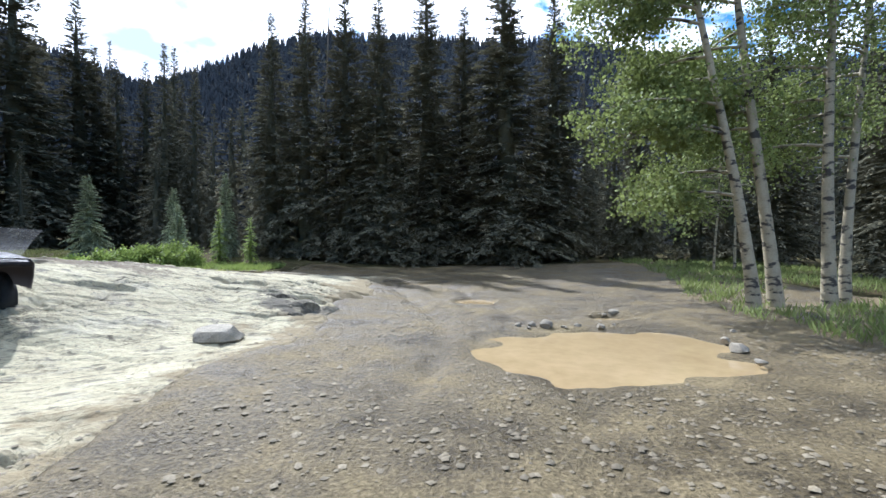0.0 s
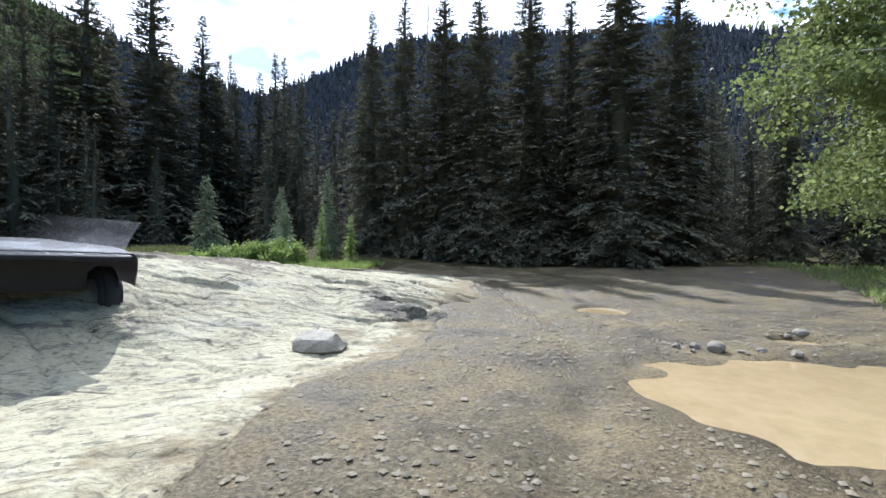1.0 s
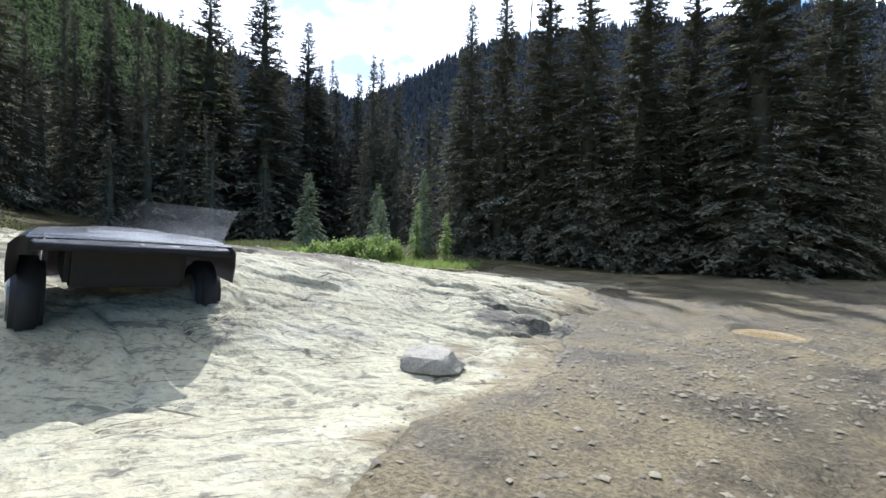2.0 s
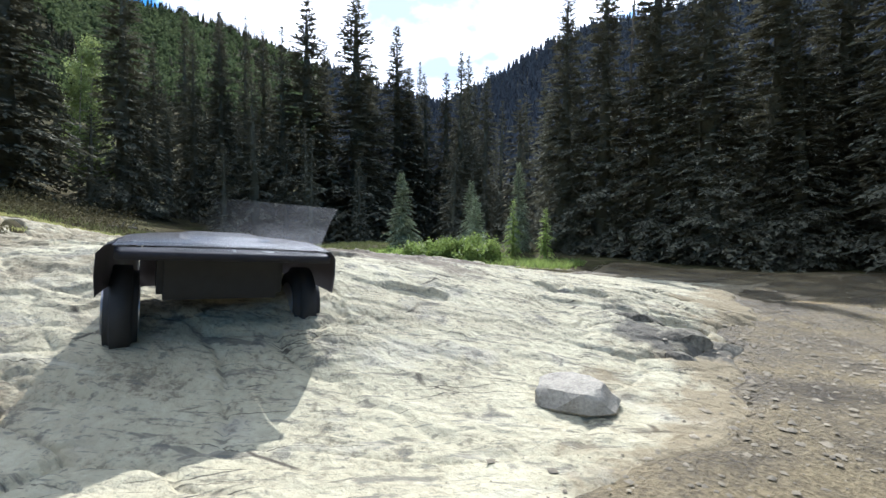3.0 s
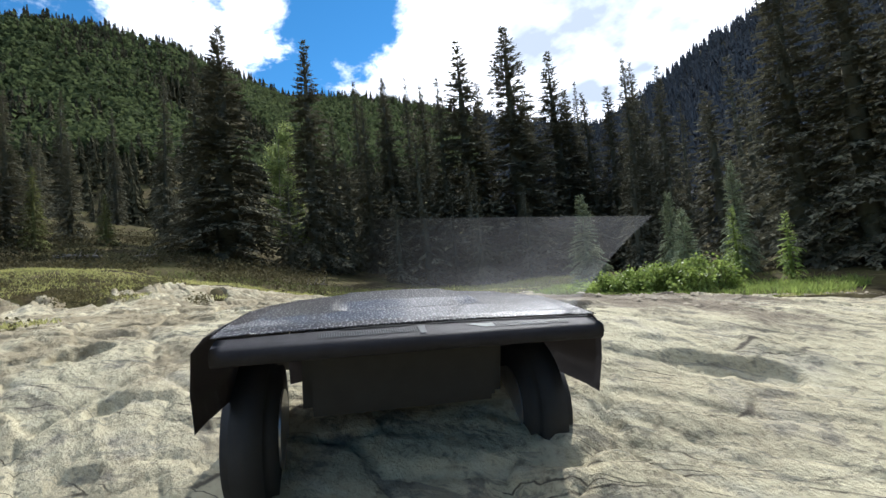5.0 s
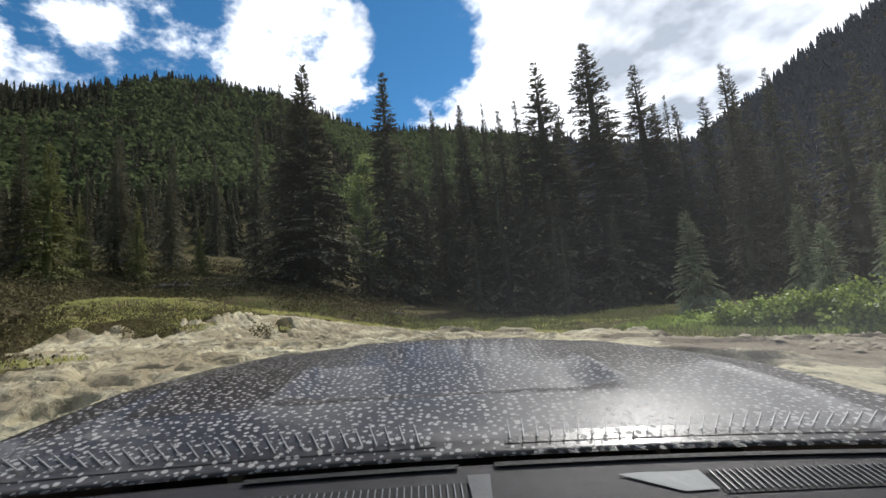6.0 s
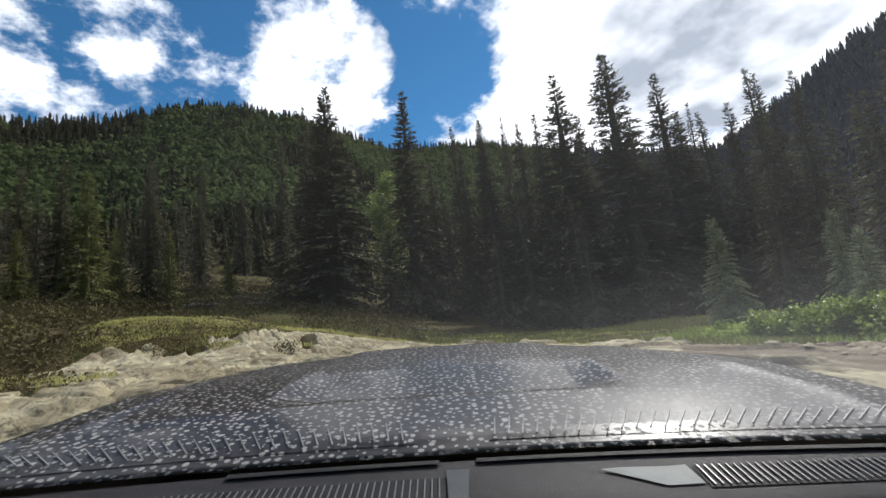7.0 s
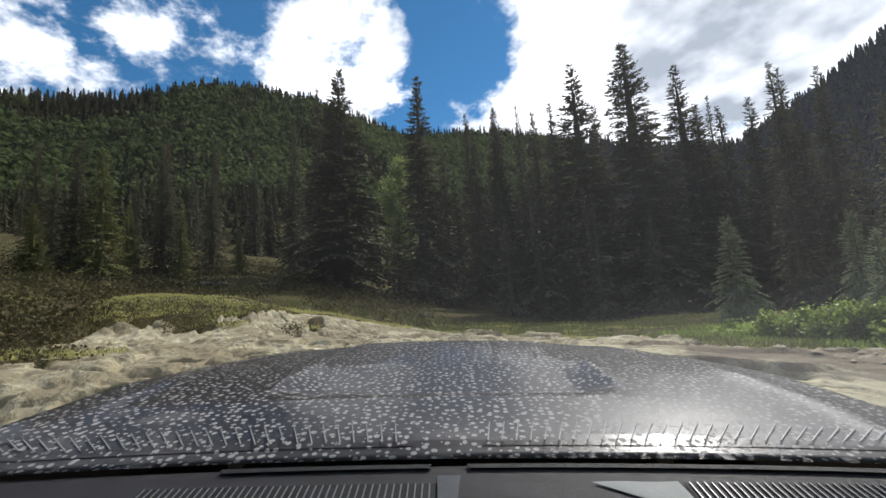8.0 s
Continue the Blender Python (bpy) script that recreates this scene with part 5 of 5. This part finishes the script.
def build_car():
    car = new("car")
    tagged(car, "dark grey off-road car front with water-spotted hood, halted on the rock", "car")
    bm = bmesh.new()
    ys = np.linspace(0.690, 1.80, 58)
    sheet(bm, [[(t * hood_half(y), rear_bow(t * hood_half(y), y), hood_z(t * hood_half(y), y)) for t in np.linspace(-1, 1, 111)] for y in ys])
    bmesh.ops.solidify(bm, geom=bm.faces[:], thickness=0.003)
    part("hood", bm, M_PAINT, car, "dark grey paint covered in dried water spots", True)
    for s in (-1, 1):
        bm = bmesh.new()
        rows = []
        for y in np.linspace(0.74, 1.79, 24):
            h = hood_half(y)
            z = hood_z(h, y) - 0.006
            rows.append([(s * h, y, z), (s * (h + 0.05), y, z - 0.02), (s * (h + 0.10), y, z - 0.08), (s * (h + 0.11), y, z - 0.25), (s * (h + 0.10), y, z - 0.42)])
        sheet(bm, rows)
        bmesh.ops.solidify(bm, geom=bm.faces[:], thickness=0.01)
        part("fender", bm, M_BODY, car, soft=True)
    bm = bmesh.new()
    rows = []
    for z, y, k in ((-0.405, 1.795, 0.95), (-0.44, 1.83, 1.06), (-0.60, 1.85, 1.1), (-0.78, 1.83, 1.12), (-0.9, 1.77, 1.1)):
        rows.append([(t * 0.58 * k, y - 0.10 * abs(t) ** 3, z) for t in np.linspace(-1, 1, 21)])
    sheet(bm, rows)
    bmesh.ops.solidify(bm, geom=bm.faces[:], thickness=0.02)
    part("front_panel", bm, M_BODY, car, soft=True)
    bm = bmesh.new()
    box(bm, -0.52, 0.52, 1.02, 1.70, -0.86, -0.44, 0.05)
    part("engine_bay", bm, M_BLACK, car, "black underbody")
    # dashboard and the dark channel at the foot of the windscreen
    bm = bmesh.new()
    prof = ((0.555, -0.40), (0.535, -0.385), (0.53, -0.36), (0.54, -0.338), (0.56, -0.330), (0.60, -0.326), (0.665, -0.3205), (0.682, -0.3195), (0.692, -0.325), (0.70, -0.34))

    def dash_y(x, y):
        return y - 0.05 * (x / 0.8) ** 2 * float(np.interp(y, (0.5, 0.7), (0, 1)))

    sheet(bm, [[(t * 0.80, dash_y(t * 0.80, y), z) for t in np.linspace(-1, 1, 41)] for y, z in prof])
    bmesh.ops.solidify(bm, geom=bm.faces[:], thickness=0.012)
    part("dashboard", bm, M_PLASTIC, car, "dark grained plastic dashboard top", True)
    for x0, x1 in ((-0.33, -0.022), (0.032, 0.78)):
        bm = bmesh.new()
        sheet(bm, [[(x, dash_y(x, 0.70) + dy - 0.021, -0.3125 - dz) for x in np.linspace(x0, x1, 20)] for dy, dz in ((-0.010, 0.003), (0.002, 0.003), (0.004, 0.02))])
        bmesh.ops.solidify(bm, geom=bm.faces[:], thickness=0.003)
        part("windscreen_seal", bm, M_BLACK, car, "black rubber channel")
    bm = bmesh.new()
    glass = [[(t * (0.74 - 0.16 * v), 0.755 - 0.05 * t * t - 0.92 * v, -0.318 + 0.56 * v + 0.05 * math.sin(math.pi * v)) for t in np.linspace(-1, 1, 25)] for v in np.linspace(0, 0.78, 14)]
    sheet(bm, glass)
    pane = part("windscreen", bm, M_GLASS, car, "clear windscreen with thin dust film shaped to imitate glare", True)
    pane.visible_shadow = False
    # vent reflection from the windscreen, built as pale slats between hood and dashboard
    for x0, x1 in ((-0.80, -0.052), (0.058, 0.80)):
        bm = bmesh.new()
        sheet(bm, [[(x, rear_bow(x, y), hood_z(x, y) + 0.0012) for x in np.linspace(x0, x1, 61)] for y in (0.722, 0.75, 0.79)])
        bmesh.ops.solidify(bm, geom=bm.faces[:], thickness=0.002)
        reflection = part("cowl_grille", bm, M_PAINT, car, "thin pale slats imitating a vent reflection at the hood rear")
        bm = bmesh.new()
        box(bm, -0.0010, 0.0010, -0.034, 0.034, 0, 0.002, 0.0003)
        me = bpy.data.meshes.new("mirrored_slat")
        bm.to_mesh(me)
        bm.free()
        me.materials.append(M_SLAT_REFLECTION)
        for i in range(int((x1 - x0) / 0.0235)):
            x = x0 + 0.012 + 0.0235 * i
            ob = new("mirrored_slat", me)
            ob.parent = reflection
            ob.matrix_basis = pose(x, rear_bow(x, 0.757), hood_z(x, 0.757) + 0.0025, 3, 0, -math.degrees(math.atan2(x, 0.745)) * 1.3)
    # slotted outlets of the dashboard
    for x0, x1 in ((-0.42, -0.012), (0.325, 0.66)):
        bm = bmesh.new()
        sheet(bm, [[(x, dash_y(x, y), -0.3225 + 0.1 * (y - 0.62)) for x in np.linspace(x0, x1, 20)] for y in (0.585, 0.637)])
        bmesh.ops.solidify(bm, geom=bm.faces[:], thickness=0.002)
        vent = part("vent", bm, M_BLACK, car, "dark slotted defroster outlet")
        bm = bmesh.new()
        box(bm, -0.0009, 0.0009, -0.022, 0.022, 0, 0.002, 0.0003)
        me = bpy.data.meshes.new("vent_slat")
        bm.to_mesh(me)
        bm.free()
        me.materials.append(M_CLIP)
        for i in range(int((x1 - x0) / 0.0098)):
            x = x0 + 0.006 + 0.0098 * i
            ob = new("vent_slat", me)
            ob.parent = vent
            ob.matrix_basis = pose(x, dash_y(x, 0.611), -0.3225, 5.7, 0, 0)
    bm = bmesh.new()
    sheet(bm, [[(-0.010, 0.565, -0.3245), (0.014, 0.565, -0.3245)], [(-0.011, 0.62, -0.318), (0.018, 0.62, -0.318)], [(-0.012, 0.648, -0.3155), (0.021, 0.648, -0.3155)]])
    bmesh.ops.solidify(bm, geom=bm.faces[:], thickness=0.005)
    part("dash_clip", bm, M_CLIP, car, "grey plastic strip in the middle of the dashboard")
    for s in (-1, 1):
        bm = bmesh.new()
        bmesh.ops.create_cone(bm, cap_ends=True, segments=32, radius1=0.38, radius2=0.38, depth=0.24, matrix=Matrix.Translation((s * 0.76, 1.25, -0.98)) @ Matrix.Rotation(math.pi / 2, 4, "Y"))
        bmesh.ops.bevel(bm, geom=[e for e in bm.edges if e.calc_face_angle(0) > 1], offset=0.05, segments=3, affect="EDGES")
        wheel = part("wheel", bm, M_BLACK, car, "black off-road tyre", True)
        bm = bmesh.new()
        bmesh.ops.create_cone(bm, cap_ends=True, segments=28, radius1=0.22, radius2=0.2, depth=0.27, matrix=Matrix.Translation((s * 0.765, 1.25, -0.98)) @ Matrix.Rotation(math.pi / 2, 4, "Y"))
        part("rim", bm, M_RIM, wheel)
    car.matrix_world = CAR
    return car


build_car()


def reflection_patch():
    """Pale patch beside the outlet, modelled in place of a reflection."""
    bm = bmesh.new()
    sheet(bm, [[(0.272 + 0.05 * t, 0.590, -0.3244) for t in np.linspace(0, 1, 6)], [(0.20 + 0.118 * t, 0.634, -0.3200 + 0.001 * math.sin(6 * t)) for t in np.linspace(0, 1, 6)]])
    bmesh.ops.solidify(bm, geom=bm.faces[:], thickness=0.0006)
    me = bpy.data.meshes.new("reflection_patch")
    bm.to_mesh(me)
    bm.free()
    ob = put("reflection_patch", me, M_REFLECTION_PATCH)
    ob.matrix_world = CAR
    tagged(ob, "pale patch on the dark dashboard standing in for a reflection", "paper")


reflection_patch()
